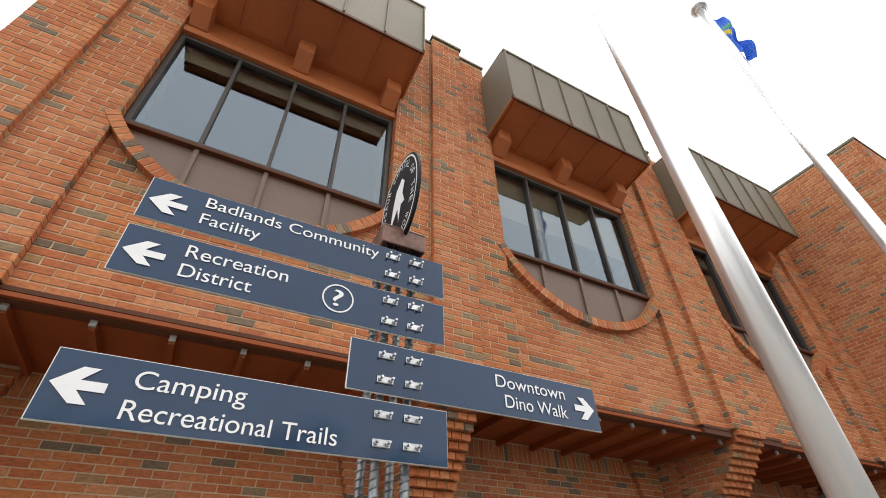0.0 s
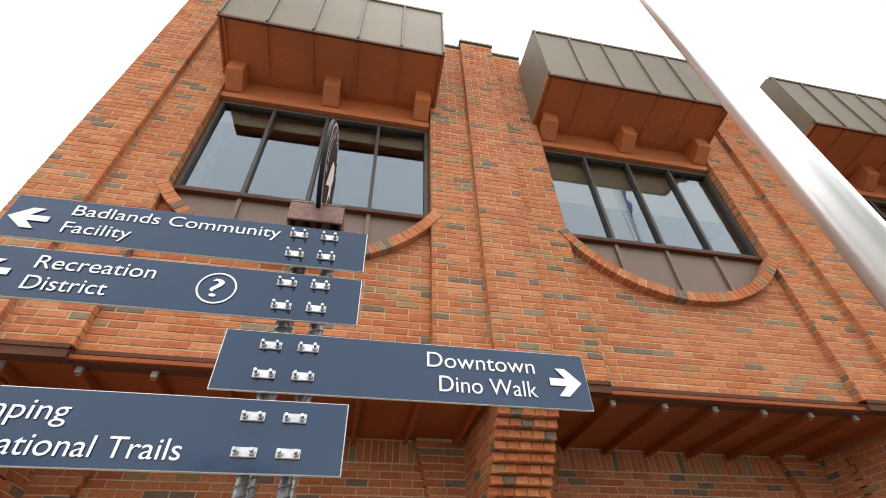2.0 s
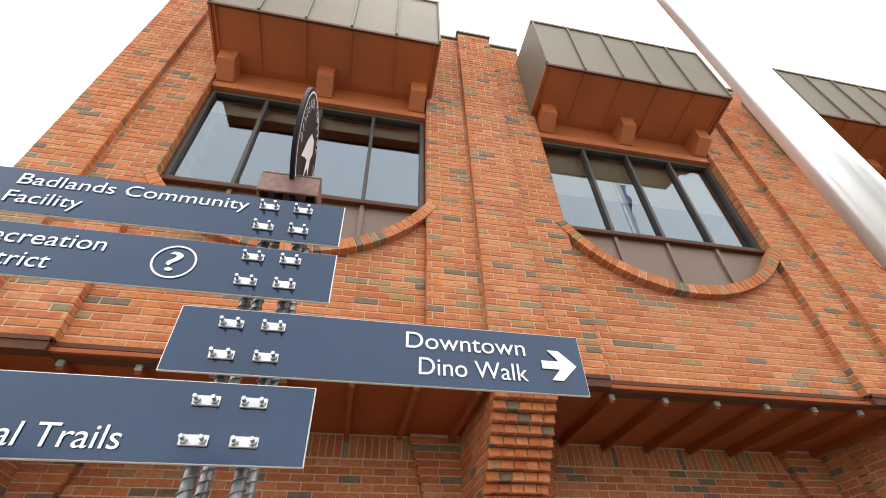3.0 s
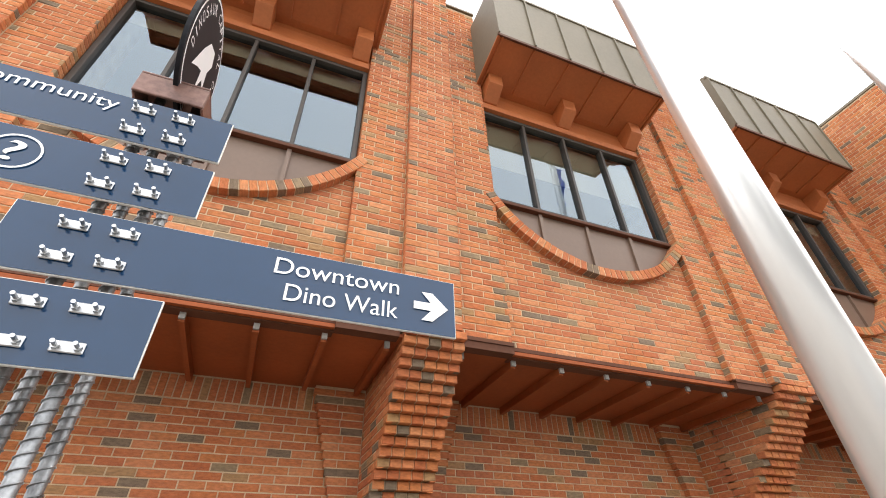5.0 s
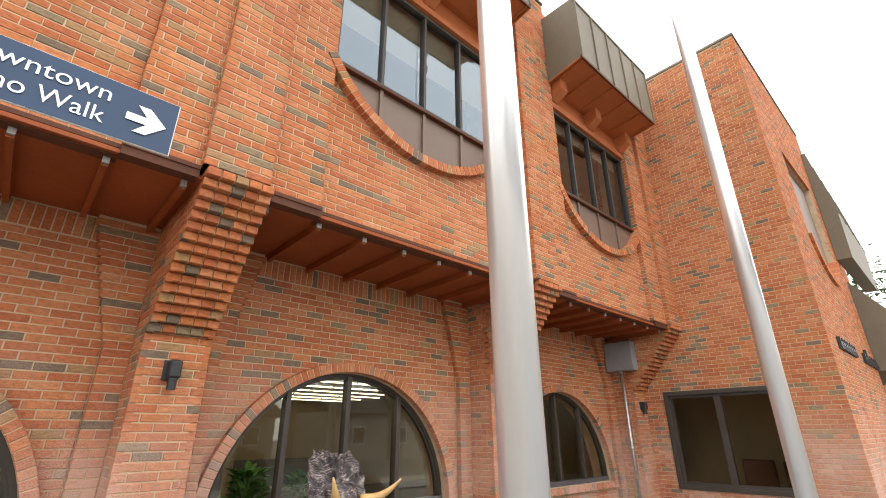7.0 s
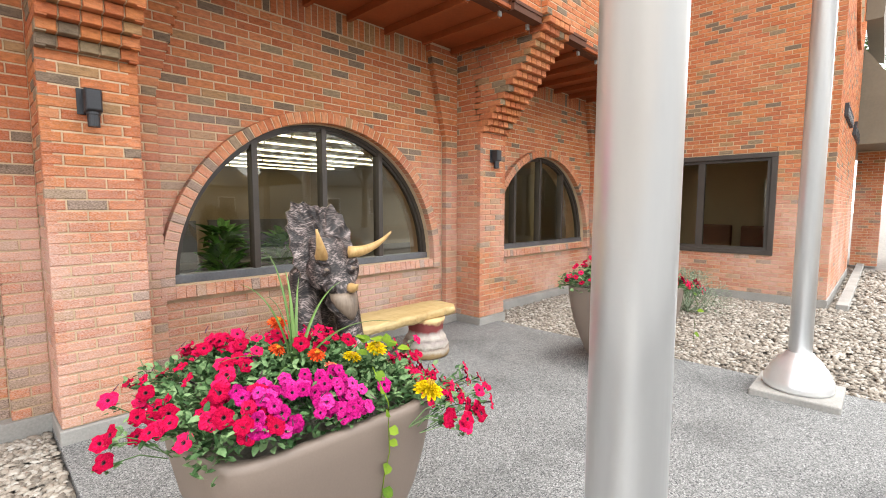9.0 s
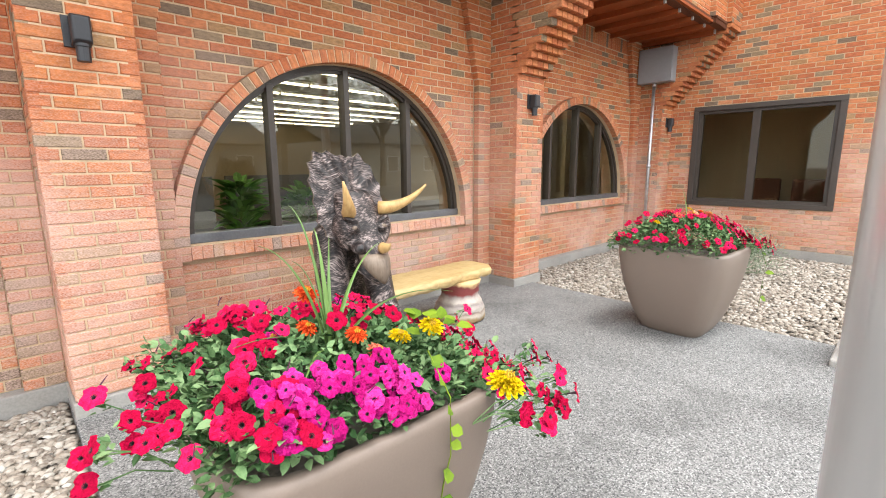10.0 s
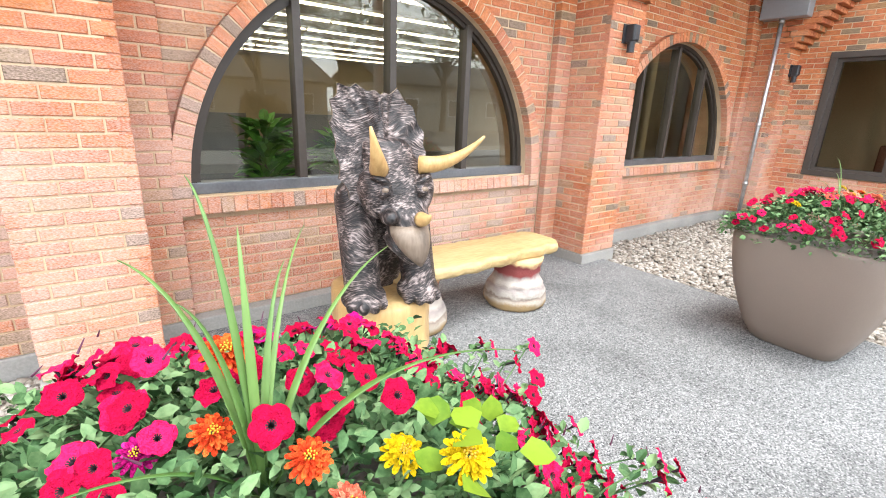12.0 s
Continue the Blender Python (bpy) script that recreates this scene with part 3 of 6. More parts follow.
for i, cx in enumerate(bays):
    x0, x1 = cx - PANEL_W / 2, cx + PANEL_W / 2
    # the brick panel under the bowl
    g = Geo()
    n = 32
    zb = lambda x: BOWL_ZC - math.sqrt((BOWL_R + 0.06) ** 2 - min((x - cx) ** 2, (BOWL_R + .06) ** 2 - .01))
    for k in range(n):
        xa, xb = x0 + PANEL_W * k / n, x0 + PANEL_W * (k + 1) / n
        za, zc = zb(xa), zb(xb)
        g.face([(xa, PANEL_Y + M, UP_Z + .005), (xb, PANEL_Y + M, UP_Z + .005), (xb, PANEL_Y + M, zc), (xa, PANEL_Y + M, za)])
        g.face([(xa, 4.1, UP_Z + .005), (xa, 4.1, za), (xb, 4.1, zc), (xb, 4.1, UP_Z + .005)])
        g.face([(xa, PANEL_Y + M, za), (xb, PANEL_Y + M, zc), (xb, 4.1, zc), (xa, 4.1, za)])
        g.face([(xa, PANEL_Y + M, UP_Z + .005), (xa, 4.1, UP_Z + .005), (xb, 4.1, UP_Z + .005), (xb, PANEL_Y + M, UP_Z + .005)])
    g.box(x0, x1, PANEL_Y + M, 4.1, 7.2, TOP_FLANK)
    wall = thing(f"wall_upper_panel_{i + 1}", g, MORTAR, "orange-red brick panel under a bowl-shaped window", "wall", kind="structure")
    b = Bricks(wall, lambda x, y, z: y < PANEL_Y - .02 or z < 4.1)
    half = math.degrees(math.asin(1.225 / BOWL_R))
    g = Geo()
    prof = ((BOWL_R + .004, FLANK_Y - .006), (BOWL_R + .004, FLANK_Y + .2), (BOWL_R + .109, FLANK_Y + .2), (BOWL_R + .109, FLANK_Y - .006))
    g.rings([[(cx + r * math.cos(a), y, BOWL_ZC + r * math.sin(a)) for r, y in prof] for a in [radians(270 - half + 2 * half * k / 30) for k in range(31)]])
    part("arch_mortar", g, MORTAR, wall)
    b.ring((cx, BOWL_ZC), BOWL_R, 0.115, 270 - half, 270 + half, FLANK_Y - .012, 0.2, per=0.07)

    def gap(z, cx=cx):
        dz = BOWL_ZC - z
        r = BOWL_R + .065
        return [(cx - math.sqrt(r * r - dz * dz), cx + math.sqrt(r * r - dz * dz))] if dz < r else []
    b.wall((0, PANEL_Y), 0, x0, x1, UP_Z, 5.0, gap, shift=.08 * i)
    b.wall((0, PANEL_Y), 0, x0, x1, 8.0, TOP_FLANK - .05)
    b.finish()

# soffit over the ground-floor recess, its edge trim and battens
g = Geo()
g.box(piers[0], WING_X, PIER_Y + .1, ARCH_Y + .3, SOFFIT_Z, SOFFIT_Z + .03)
# shade of the recess is in this sheet's colour
thing("ceiling_soffit", g, SHADED_RUST, "rust-brown painted sheet soffit over the recessed wall, its shade put into the colour", "soffit", kind="structure")
for i in range(3):
    x0, x1 = piers[i] + PIER_W, piers[i + 1]
    g = Geo()
    for a, c, y in ((x0, x0 + FLANK_W, FLANK_Y), (x0 + FLANK_W, x1 - FLANK_W, PANEL_Y), (x1 - FLANK_W, x1, FLANK_Y)):
        g.box(a, c, y - .012, y + .09, SOFFIT_Z - .012, UP_Z - .012)
        g.box(a, c, y - .022, y + .02, UP_Z - .030, UP_Z + .002)
    thing(f"trim_soffit_{i + 1}", g, BROWN_DARK, "dark brown metal drip edge under the upper brick wall", "trim", kind="structure")
    nb = 8
    for k in range(nb):
        x = x0 + .06 + (x1 - x0 - .12) * k / (nb - 1)
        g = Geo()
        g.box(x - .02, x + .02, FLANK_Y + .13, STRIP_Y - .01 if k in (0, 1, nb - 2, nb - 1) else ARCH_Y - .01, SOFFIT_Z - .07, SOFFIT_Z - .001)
        bat = thing("soffit_batten", g, SHADED_RUST, "rust-brown batten in the soffit's shaded colour with a pale end cap", "batten", "battens under the soffit")
        g = Geo()
        g.box(x - .02, x + .02, FLANK_Y + .108, FLANK_Y + .131, SOFFIT_Z - .055, SOFFIT_Z - .002)
        part("end_cap", g, CONCRETE, bat, "pale weathered end cap")


# ---- upper windows and their metal hoods ----
WIN_Y = 3.62


def pane(name, pts, mat, parent):
    g = Geo()
    g.face(pts)
    ob = part(name, g, mat, parent)
    ob.visible_shadow = False
    return ob


def upper_window(i, cx, blind_drop):
    x0, x1, z0, z1 = cx - PANEL_W / 2 + .006, cx + PANEL_W / 2 - .006, 5.09, 6.62
    win = empty(f"window_upper_{i}", "four-light bronze-framed window with brown panels in a bowl below", "window", kind="structure", at=(cx, WIN_Y, z0))
    bpy.context.view_layer.update()

    def sub(name, geo, mats, label="", smooth=False):
        ob = part(name, geo, mats, win, label, smooth)
        ob.matrix_parent_inverse = win.matrix_world.inverted()
        return ob
    g = Geo()
    g.box(x0, x1, WIN_Y - .05, WIN_Y + .05, z1 - .05, z1)
    g.box(x0, x1, WIN_Y - .05, WIN_Y + .05, z0, z0 + .035)
    g.box(x0, x0 + .05, WIN_Y - .05, WIN_Y + .05, z0 + .035, z1 - .05)
    g.box(x1 - .05, x1, WIN_Y - .05, WIN_Y + .05, z0 + .035, z1 - .05)
    bevel(sub("window_frame", g, FRAME_BLACK), .004)
    w = (x1 - x0) / 4
    for k in range(1, 4):
        g = Geo()
        g.box(x0 + k * w - .019, x0 + k * w + .019, WIN_Y - .045, WIN_Y + .05, z0 + .035, z1 - .05)
        bevel(sub("mullion", g, FRAME_BLACK), .004)
    for k in range(4):
        a, c = x0 + k * w + .02, x0 + (k + 1) * w - .02
        ob = pane("pane", [(a, WIN_Y, z0 + .03), (c, WIN_Y, z0 + .03), (c, WIN_Y, z1 - .04), (a, WIN_Y, z1 - .04)], GLASS_UP, win)
        ob.matrix_parent_inverse = win.matrix_world.inverted()
    # sill band and the panels in the bowl
    g = Geo()
    g.box(x0, x1, WIN_Y - .07, WIN_Y + .05, z0 - .04, z0 - .002)
    bevel(sub("window_sill", g, BROWN_DARK), .004)
    for k in range(4):
        g = Geo()
        a, c = x0 + k * w, x0 + (k + 1) * w
        n = 8
        for j in range(n):
            xa, xb = a + (c - a) * j / n, a + (c - a) * (j + 1) / n
            za, zb2 = (BOWL_ZC - math.sqrt(max((BOWL_R + .05) ** 2 - (x - cx) ** 2, .01)) for x in (xa, xb))
            g.face([(xa, WIN_Y - .01, min(za, z0 - .04)), (xb, WIN_Y - .01, min(zb2, z0 - .04)), (xb, WIN_Y - .01, z0 - .04), (xa, WIN_Y - .01, z0 - .04)])
            g.face([(xa, WIN_Y + .04, min(za, z0 - .04)), (xa, WIN_Y + .04, z0 - .04), (xb, WIN_Y + .04, z0 - .04), (xb, WIN_Y + .04, min(zb2, z0 - .04))])
        sub("spandrel_panel", g, SPANDREL)
    for k in range(1, 4):
        x = x0 + k * w
        zb2 = BOWL_ZC - math.sqrt((BOWL_R + .03) ** 2 - (x - cx) ** 2)
        g = Geo()
        g.box(x - .02, x + .02, WIN_Y - .04, WIN_Y - .005, zb2, z0 - .042)
        sub("spandrel_mullion", g, SPANDREL)
    g = Geo()
    g.box(x0 + .02, x1 - .02, WIN_Y + .10, WIN_Y + .105, z1 - .03 - blind_drop, z1 - .03)
    thing("roller_blind", g, BLIND, "tan roller blind behind the upper-floor window", "blind", "upper window blinds")
    return win


def hood(cx):
    """Brown sheet-metal box over a window on three brackets."""
    x0, x1, yf, z0f, z0b, z1 = cx - 1.285, cx + 1.285, 2.83, 7.135, 7.035, 8.42
    hd = empty("window_hood", "brown standing-seam metal hood jutting out over a window", "window hood", "metal window hoods", at=(cx, FLANK_Y, z0b))
    bpy.context.view_layer.update()

    def sub(name, geo, mats, label=""):
        ob = part(name, geo, mats, hd, label)
        ob.matrix_parent_inverse = hd.matrix_world.inverted()
        return ob
    yb = FLANK_Y - .004
    g = Geo()
    prof = [(yf, z0f), (yf, z1 - .06), (yf + .05, z1), (yb, z1 + .02), (yb, z0b)]
    g.face([(x0, y, z) for y, z in prof])
    g.face([(x1, y, z) for y, z in reversed(prof)])
    for a, c in zip(prof, prof[1:]):
        g.face([(x0, *a), (x0, *c), (x1, *c), (x1, *a)])
    bevel(sub("casing", g, BROWN_METAL), .006)
    # back part of the box between the flanks
    g = Geo()
    g.box(x0 + .07, x1 - .07, yb, PANEL_Y + .06, z0b, z1)
    sub("casing_back", g, BROWN_METAL)
    g = Geo()
    g.face([(x0 + .012, yf + .012, z0f - .004), (x0 + .012, yb, z0b - .004), (x1 - .012, yb, z0b - .004), (x1 - .012, yf + .012, z0f - .004)])
    g.face([(x0 + .07, yb, z0b - .004), (x0 + .07, PANEL_Y + .06, z0b - .004), (x1 - .07, PANEL_Y + .06, z0b - .004), (x1 - .07, yb, z0b - .004)])
    sub("hood_soffit", g, RUST_PAINT, "rust-brown underside")
    # lip round the underside
    for xa, xb in ((x0, x0 + .025), (x1 - .025, x1), (x0 + .06, x0 + .075), (x1 - .075, x1 - .06)):
        g = Geo()
        g.rings([[(xa, yf + .01, z0f - .03), (xb, yf + .01, z0f - .03), (xb, yf + .01, z0f), (xa, yf + .01, z0f)],
                 [(xa, yb, z0b - .03), (xb, yb, z0b - .03), (xb, yb, z0b), (xa, yb, z0b)]])
        sub("lip", g, RUST_PAINT)
    g = Geo()
    g.box(x0, x1, yf - .008, yf + .02, z0f - .03, z0f + .015)
    sub("front_lip", g, BROWN_DARK)
    g = Geo()
    g.box(x0 - .01, x1 + .01, yf - .016, yf + .03, z1 - .085, z1 - .04)
    sub("cap_trim", g, BROWN_METAL)
    for k in range(6):
        x = x0 + .012 + (x1 - x0 - .024) * k / 5
        g = Geo()
        g.box(x - .011, x + .011, yf - .026, yf + .005, z0f + .016, z1 - .086)
        bevel(sub("standing_seam", g, BROWN_METAL), .004)
        if 0 < k < 5:
            g = Geo()
            g.rings([[(x - .009, yf + .03, z0f - .032), (x + .009, yf + .03, z0f - .032), (x + .009, yf + .03, z0f), (x - .009, yf + .03, z0f)],
                     [(x - .009, yb, z0b - .032), (x + .009, yb, z0b - .032), (x + .009, yb, z0b), (x - .009, yb, z0b)]])
            sub("soffit_seam", g, RUST_PAINT)
    # the coved board between the hood and the window head
    g = Geo()
    prof = [(3.655, 6.62), (3.52, 6.625), (3.515, 6.70), (3.535, 6.80), (3.56, 6.95), (3.56, z0b - .006), (3.655, z0b - .006)]
    g.rings([[(x, y, z) for y, z in prof] for x in (cx - PANEL_W / 2 + .004, cx + PANEL_W / 2 - .004)])
    sub("fascia", g, RUST_PAINT)
    for x in (cx - 1.10, cx, cx + 1.10):
        g = Geo()
        prof = [(3.30, 6.86), (3.30, 7.06), (3.565, 7.02), (3.565, 6.72), (3.50, 6.72)]
        g.rings([[(x + s * .095, y, z) for y, z in prof] for s in (-1, 1)])
        bevel(sub("bracket", g, RUST_PAINT), .006)
    return hd


for i, (cx, drop) in enumerate(zip(bays, (0.20, 0.80, 0.22))):
    upper_window(i + 1, cx, drop)
    hood(cx)


# ---- ground-floor arched windows ----
def arched_window(i, cx):
    y, r, z0 = ARCH_Y + .10, ARCH_R - .004, SILL_Z + .012
    win = empty(f"window_arched_{i}", "half-round bronze-framed window with three upright mullions", "window", kind="structure", at=(cx, y, z0))
    bpy.context.view_layer.update()

    def sub(name, geo, mats, smooth=False):
        ob = part(name, geo, mats, win, smooth=smooth)
        ob.matrix_parent_inverse = win.matrix_world.inverted()
        return ob
    g = Geo()
    rings = []
    for k in range(41):
        a = math.pi * k / 40
        c, s = -math.cos(a), math.sin(a)
        rings.append([(cx + c * rr, yy, z0 + s * rr) for rr, yy in ((r, y - .045), (r, y + .05), (r - .042, y + .05), (r - .042, y - .045))])
    g.rings(rings)
    sub("window_frame", g, FRAME_BLACK)
    g = Geo()
    rings = []
    for k in range(41):
        a = math.pi * k / 40
        c, s = -math.cos(a), math.sin(a)
        rings.append([(cx + c * rr, yy, z0 + s * rr) for rr, yy in ((r - .042, y - .02), (r - .042, y + .03), (r - .066, y + .03), (r - .066, y - .02))])
    g.rings(rings)
    sub("window_sash", g, FRAME_BLACK)
    g = Geo()
    g.box(cx - r, cx + r, y - .06, y + .05, z0 - .012, z0 + .055)
    bevel(sub("window_rail", g, RAIL_METAL), .004)
    xs = [-r + .06, -.685, 0.0, .685, r - .06]
    for x in xs[1:4]:
        h = math.sqrt((r - .03) ** 2 - x * x)
        g = Geo()
        g.box(cx + x - .027, cx + x + .027, y - .05, y + .05, z0 + .05, z0 + h)
        bevel(sub("mullion", g, FRAME_BLACK), .004)
    for a, c in zip(xs, xs[1:]):
        n = 8
        g = Geo()
        for j in range(n):
            xa, xb = a + (c - a) * j / n, a + (c - a) * (j + 1) / n
            g.face([(cx + xa, y, z0 + .05), (cx + xb, y, z0 + .05), (cx + xb, y, z0 + math.sqrt((r - .055) ** 2 - xb * xb)), (cx + xa, y, z0 + math.sqrt((r - .055) ** 2 - xa * xa))])
        ob = sub("pane", g, GLASS_LOW)
        ob.visible_shadow = False


for i, cx in enumerate(arches):
    arched_window(i + 1, cx)

# ---- interior, roof and outer walls that close the building ----
g = Geo()
g.box(WEST, WING_X + 6, 4.12, 15, SOFFIT_Z + .05, SOFFIT_Z + .13)
thing("floor_upper", g, CARPET, "dark carpeted upper floor seen dimly through windows", "floor", kind="structure")
g = Geo()
g.box(WEST, WING_X + 6, 5.08, 15, -.05, 0.0)
thing("floor_lower", g, CARPET, "dark carpeted office floor", "floor", kind="structure")
g = Geo()
g.box(WEST, WING_X, 5.08, 15, 2.62, 2.68)
thing("ceiling_lower", g, PLASTER, "pale office ceiling", "ceiling", kind="structure")
g = Geo()
g.box(WEST, WING_X, 4.12, 15, 6.85, 6.95)
thing("ceiling_upper", g, PLASTER, "pale upper-floor ceiling", "ceiling", kind="structure")
g = Geo()
g.box(WEST, WING_X + 6, 3.9, 15.2, 8.5, 8.6)
thing("roof", g, CONCRETE, "flat grey roof behind the parapet", "roof", kind="structure")
g = Geo()
g.box(WEST - .01, WEST + .25, 4.12, 15.2, 0, 8.5)
g.box(WEST + .012, WEST + .25, LOW_PIER_Y + .05, 4.12, 0, 8.5)
thing("wall_west", g, MORTAR, "plain brick end wall of the building", "wall", kind="structure")
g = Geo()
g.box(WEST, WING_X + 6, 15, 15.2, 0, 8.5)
thing("wall_back", g, SHADED_PLASTER, "plain wall at the back of the rooms, room shade put into its colour", "wall", kind="structure")
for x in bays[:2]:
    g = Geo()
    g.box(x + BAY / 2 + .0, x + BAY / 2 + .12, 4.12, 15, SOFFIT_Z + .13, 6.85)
    thing("wall_partition", g, SHADED_PLASTER, "partition wall on the upper floor, dimness put into its colour", "wall", kind="structure")
TUBE = glow("fluorescent_tube", (1.0, 0.86, 0.56), 1.5)
first = None
for y in (5.9, 6.9, 7.9, 8.9, 9.9, 10.9, 11.9, 12.9, 13.9):
    for x in (0.5, 1.85, 3.2, 4.55, 5.9, 7.25, 8.6):
        if first is None:
            first = empty("ceiling_light", "long fluorescent ceiling light, switched on", "ceiling light", "office ceiling lights")
            g = Geo()
            g.box(-.66, .66, -.06, .06, .025, .06)
            part("housing", g, WHITE_FILM, first)
            g = Geo()
            g.box(-.65, .65, -.018, .018, 0, .024)
            part("diffuser", g, TUBE, first, "glowing diffuser")
            first.matrix_basis = pose(x, y, 2.555)
        else:
            copy_thing(first, pose(x, y, 2.555))

# ---- wing on the far side ----
bw_y0, bw_y1, bw_z0, bw_z1 = 2.06, 3.93, 0.70, 2.25
g = Geo()
T = 0.3
for a, c, z0, z1 in ((WING_Y, bw_y0, .09, 8.9), (bw_y1, ARCH_Y + .3, .09, 8.9), (bw_y0, bw_y1, .09, bw_z0), (bw_y0, bw_y1, bw_z1, 8.9)):
    g.box(WING_X + M, WING_X + T, a + M, c, z0, z1)
wall = thing("wall_wing_side", g, MORTAR, "plain orange-red brick side wall of the wing", "wall", kind="structure")
b = Bricks(wall, lambda x, y, z: z < 1.6)
b.wall((WING_X, 4.7), -90, 0, 4.7 - WING_Y, .09, 8.87, lambda z: [(4.7 - bw_y1, 4.7 - bw_y0)] if bw_z0 < z < bw_z1 else [])
b.finish()
g = Geo()
wc = 12.75
wz = lambda x: BOWL_ZC - math.sqrt((BOWL_R + 0.06) ** 2 - min((x - wc) ** 2, (BOWL_R + .06) ** 2 - .01))
g.box(WING_X + T, wc - 1.22, WING_Y + M, WING_Y + T, .09, 8.9)
g.box(wc + 1.22, WING_END, WING_Y + M, WING_Y + T, .09, 8.9)
g.box(wc - 1.22, wc + 1.22, WING_Y + M, WING_Y + T, .09, 4.3)
g.box(wc - 1.22, wc + 1.22, WING_Y + M, WING_Y + T, 6.9, 8.9)
for k in range(24):
    xa, xb = wc - 1.22 + 2.44 * k / 24, wc - 1.22 + 2.44 * (k + 1) / 24
    for y in (WING_Y + M, WING_Y + T):
        g.face([(xa, y, 4.3), (xb, y, 4.3), (xb, y, wz(xb)), (xa, y, wz(xa))])
    g.face([(xa, WING_Y + M, wz(xa)), (xb, WING_Y + M, wz(xb)), (xb, WING_Y + T, wz(xb)), (xa, WING_Y + T, wz(xa))])
wall = thing("wall_wing_front", g, MORTAR, "orange-red brick front wall of the wing with a bowl-shaped window", "wall", kind="structure")
b = Bricks(wall, lambda x, y, z: z < 2.2 and x < 12.5)


def wing_gap(z):
    if z > 6.9:
        return []
    dz, r = BOWL_ZC - z, BOWL_R + .065
    if dz < .76:
        return [(wc - 1.22, wc + 1.22)]
    return [(wc - math.sqrt(r * r - dz * dz), wc + math.sqrt(r * r - dz * dz))] if dz < r else []


b.wall((0, WING_Y), 0, WING_X, WING_END, .09, 8.87, wing_gap)
b.ring((wc, BOWL_ZC), BOWL_R, 0.115, 270 - 58.5, 270 + 58.5, WING_Y - .05, .2, per=.07)
b.finish()
g = Geo()
g.box(WING_X - .012, WING_X + T, WING_Y - .012, ARCH_Y, -.1, .087)
g.box(WING_X + T, WING_END, WING_Y - .012, WING_Y + T, -.1, .087)
bevel(thing("baseboard_wing", g, CONCRETE, "weathered grey concrete footing of the wing", "footing", kind="structure"), .008)
g = Geo()
g.box(WING_X - .02, WING_END, WING_Y - .02, WING_Y + T, 8.9, 8.95)
g.box(WING_X - .02, WING_X + T, WING_Y + T, 4.7, 8.9, 8.95)
thing("trim_coping_wing", g, BROWN_METAL, "brown metal coping along the wing parapet", "coping", kind="structure")
g = Geo()
g.box(wc - 1.21, wc + 1.21, WING_Y + .12, WING_Y + .16, 4.35, 6.9)
thing("window_wing", g, [SPANDREL], "dark bowl-shaped window of the wing", "window", kind="structure")
g = Geo()
g.box(WING_X + T, WING_END, WING_Y + T, 11, 8.4, 8.5)
g.box(WING_END - .3, WING_END, WING_Y + .3, 11, 0, 8.5)
g.box(WING_X + T + .01, WING_END - .31, 6.5, 6.6, 0, 8.4)
thing("wall_wing_back", g, PLASTER, "plain walls and roof that close the wing", "wall", kind="structure")
g = Geo()
prof = [(1.365, 8.1), (1.30, 8.12), (1.06, 6.35), (1.09, 5.25), (1.365, 5.25)]
g.rings([[(x, y, z) for y, z in prof] for x in (14.5, 18.5)])
far_hood = thing("window_hood", g, BROWN_METAL, "steep brown sheet-metal hood past the corner of the wing", "window hood", "metal window hoods")
for k in range(5):
    g = Geo()
    x = 14.52 + .98 * k
    g.rings([[(xx, 1.30, 8.12), (xx, 1.28, 8.12), (xx, 1.04, 6.35), (xx, 1.06, 6.35)] for xx in (x - .012, x + .012)])
    part("standing_seam", g, BROWN_METAL, far_hood)

# side window of the wing
win = empty("window_wing_side", "wide two-light dark-framed window in the wing's side wall", "window", kind="structure", at=(WING_X, (bw_y0 + bw_y1) / 2, bw_z0))
bpy.context.view_layer.update()


def wsub(name, geo, mats):
    ob = part(name, geo, mats, win)
    ob.matrix_parent_inverse = win.matrix_world.inverted()
    return ob


for y0, y1, z0, z1 in ((bw_y0 - .02, bw_y1 + .02, bw_z1 - .065, bw_z1 + .01), (bw_y0 - .02, bw_y1 + .02, bw_z0 - .01, bw_z0 + .06), (bw_y0 - .02, bw_y0 + .06, bw_z0 + .06, bw_z1 - .065), (bw_y1 - .06, bw_y1 + .02, bw_z0 + .06, bw_z1 - .065)):
    g = Geo()
    g.box(WING_X - .03, WING_X + .16, y0, y1, z0, z1)
    bevel(wsub("window_surround", g, FRAME_BLACK), .006)
ym = bw_y0 + 1.02
for a, c in ((bw_y0 + .06, ym), (ym, bw_y1 - .06)):
    g = Geo()
    for y0, y1, z0, z1 in ((a, c, bw_z0 + .06, bw_z0 + .105), (a, c, bw_z1 - .11, bw_z1 - .065), (a, a + .05, bw_z0 + .105, bw_z1 - .11), (c - .05, c, bw_z0 + .105, bw_z1 - .11)):
        g.box(WING_X + .02, WING_X + .10, y0, y1, z0, z1)
    wsub("window_sash", g, FRAME_BLACK)
    g = Geo()
    g.face([(WING_X + .06, c, bw_z0 + .1), (WING_X + .06, a, bw_z0 + .1), (WING_X + .06, a, bw_z1 - .1), (WING_X + .06, c, bw_z1 - .1)])
    wsub("pane", g, GLASS_SIDE).visible_shadow = False
g = Geo()
g.box(WING_X + T, WING_END - .3, WING_Y + T, 6.5, 0, .02)
thing("floor_wing", g, CARPET, "dark carpeted floor in the wing", "floor", kind="structure")
g = Geo()
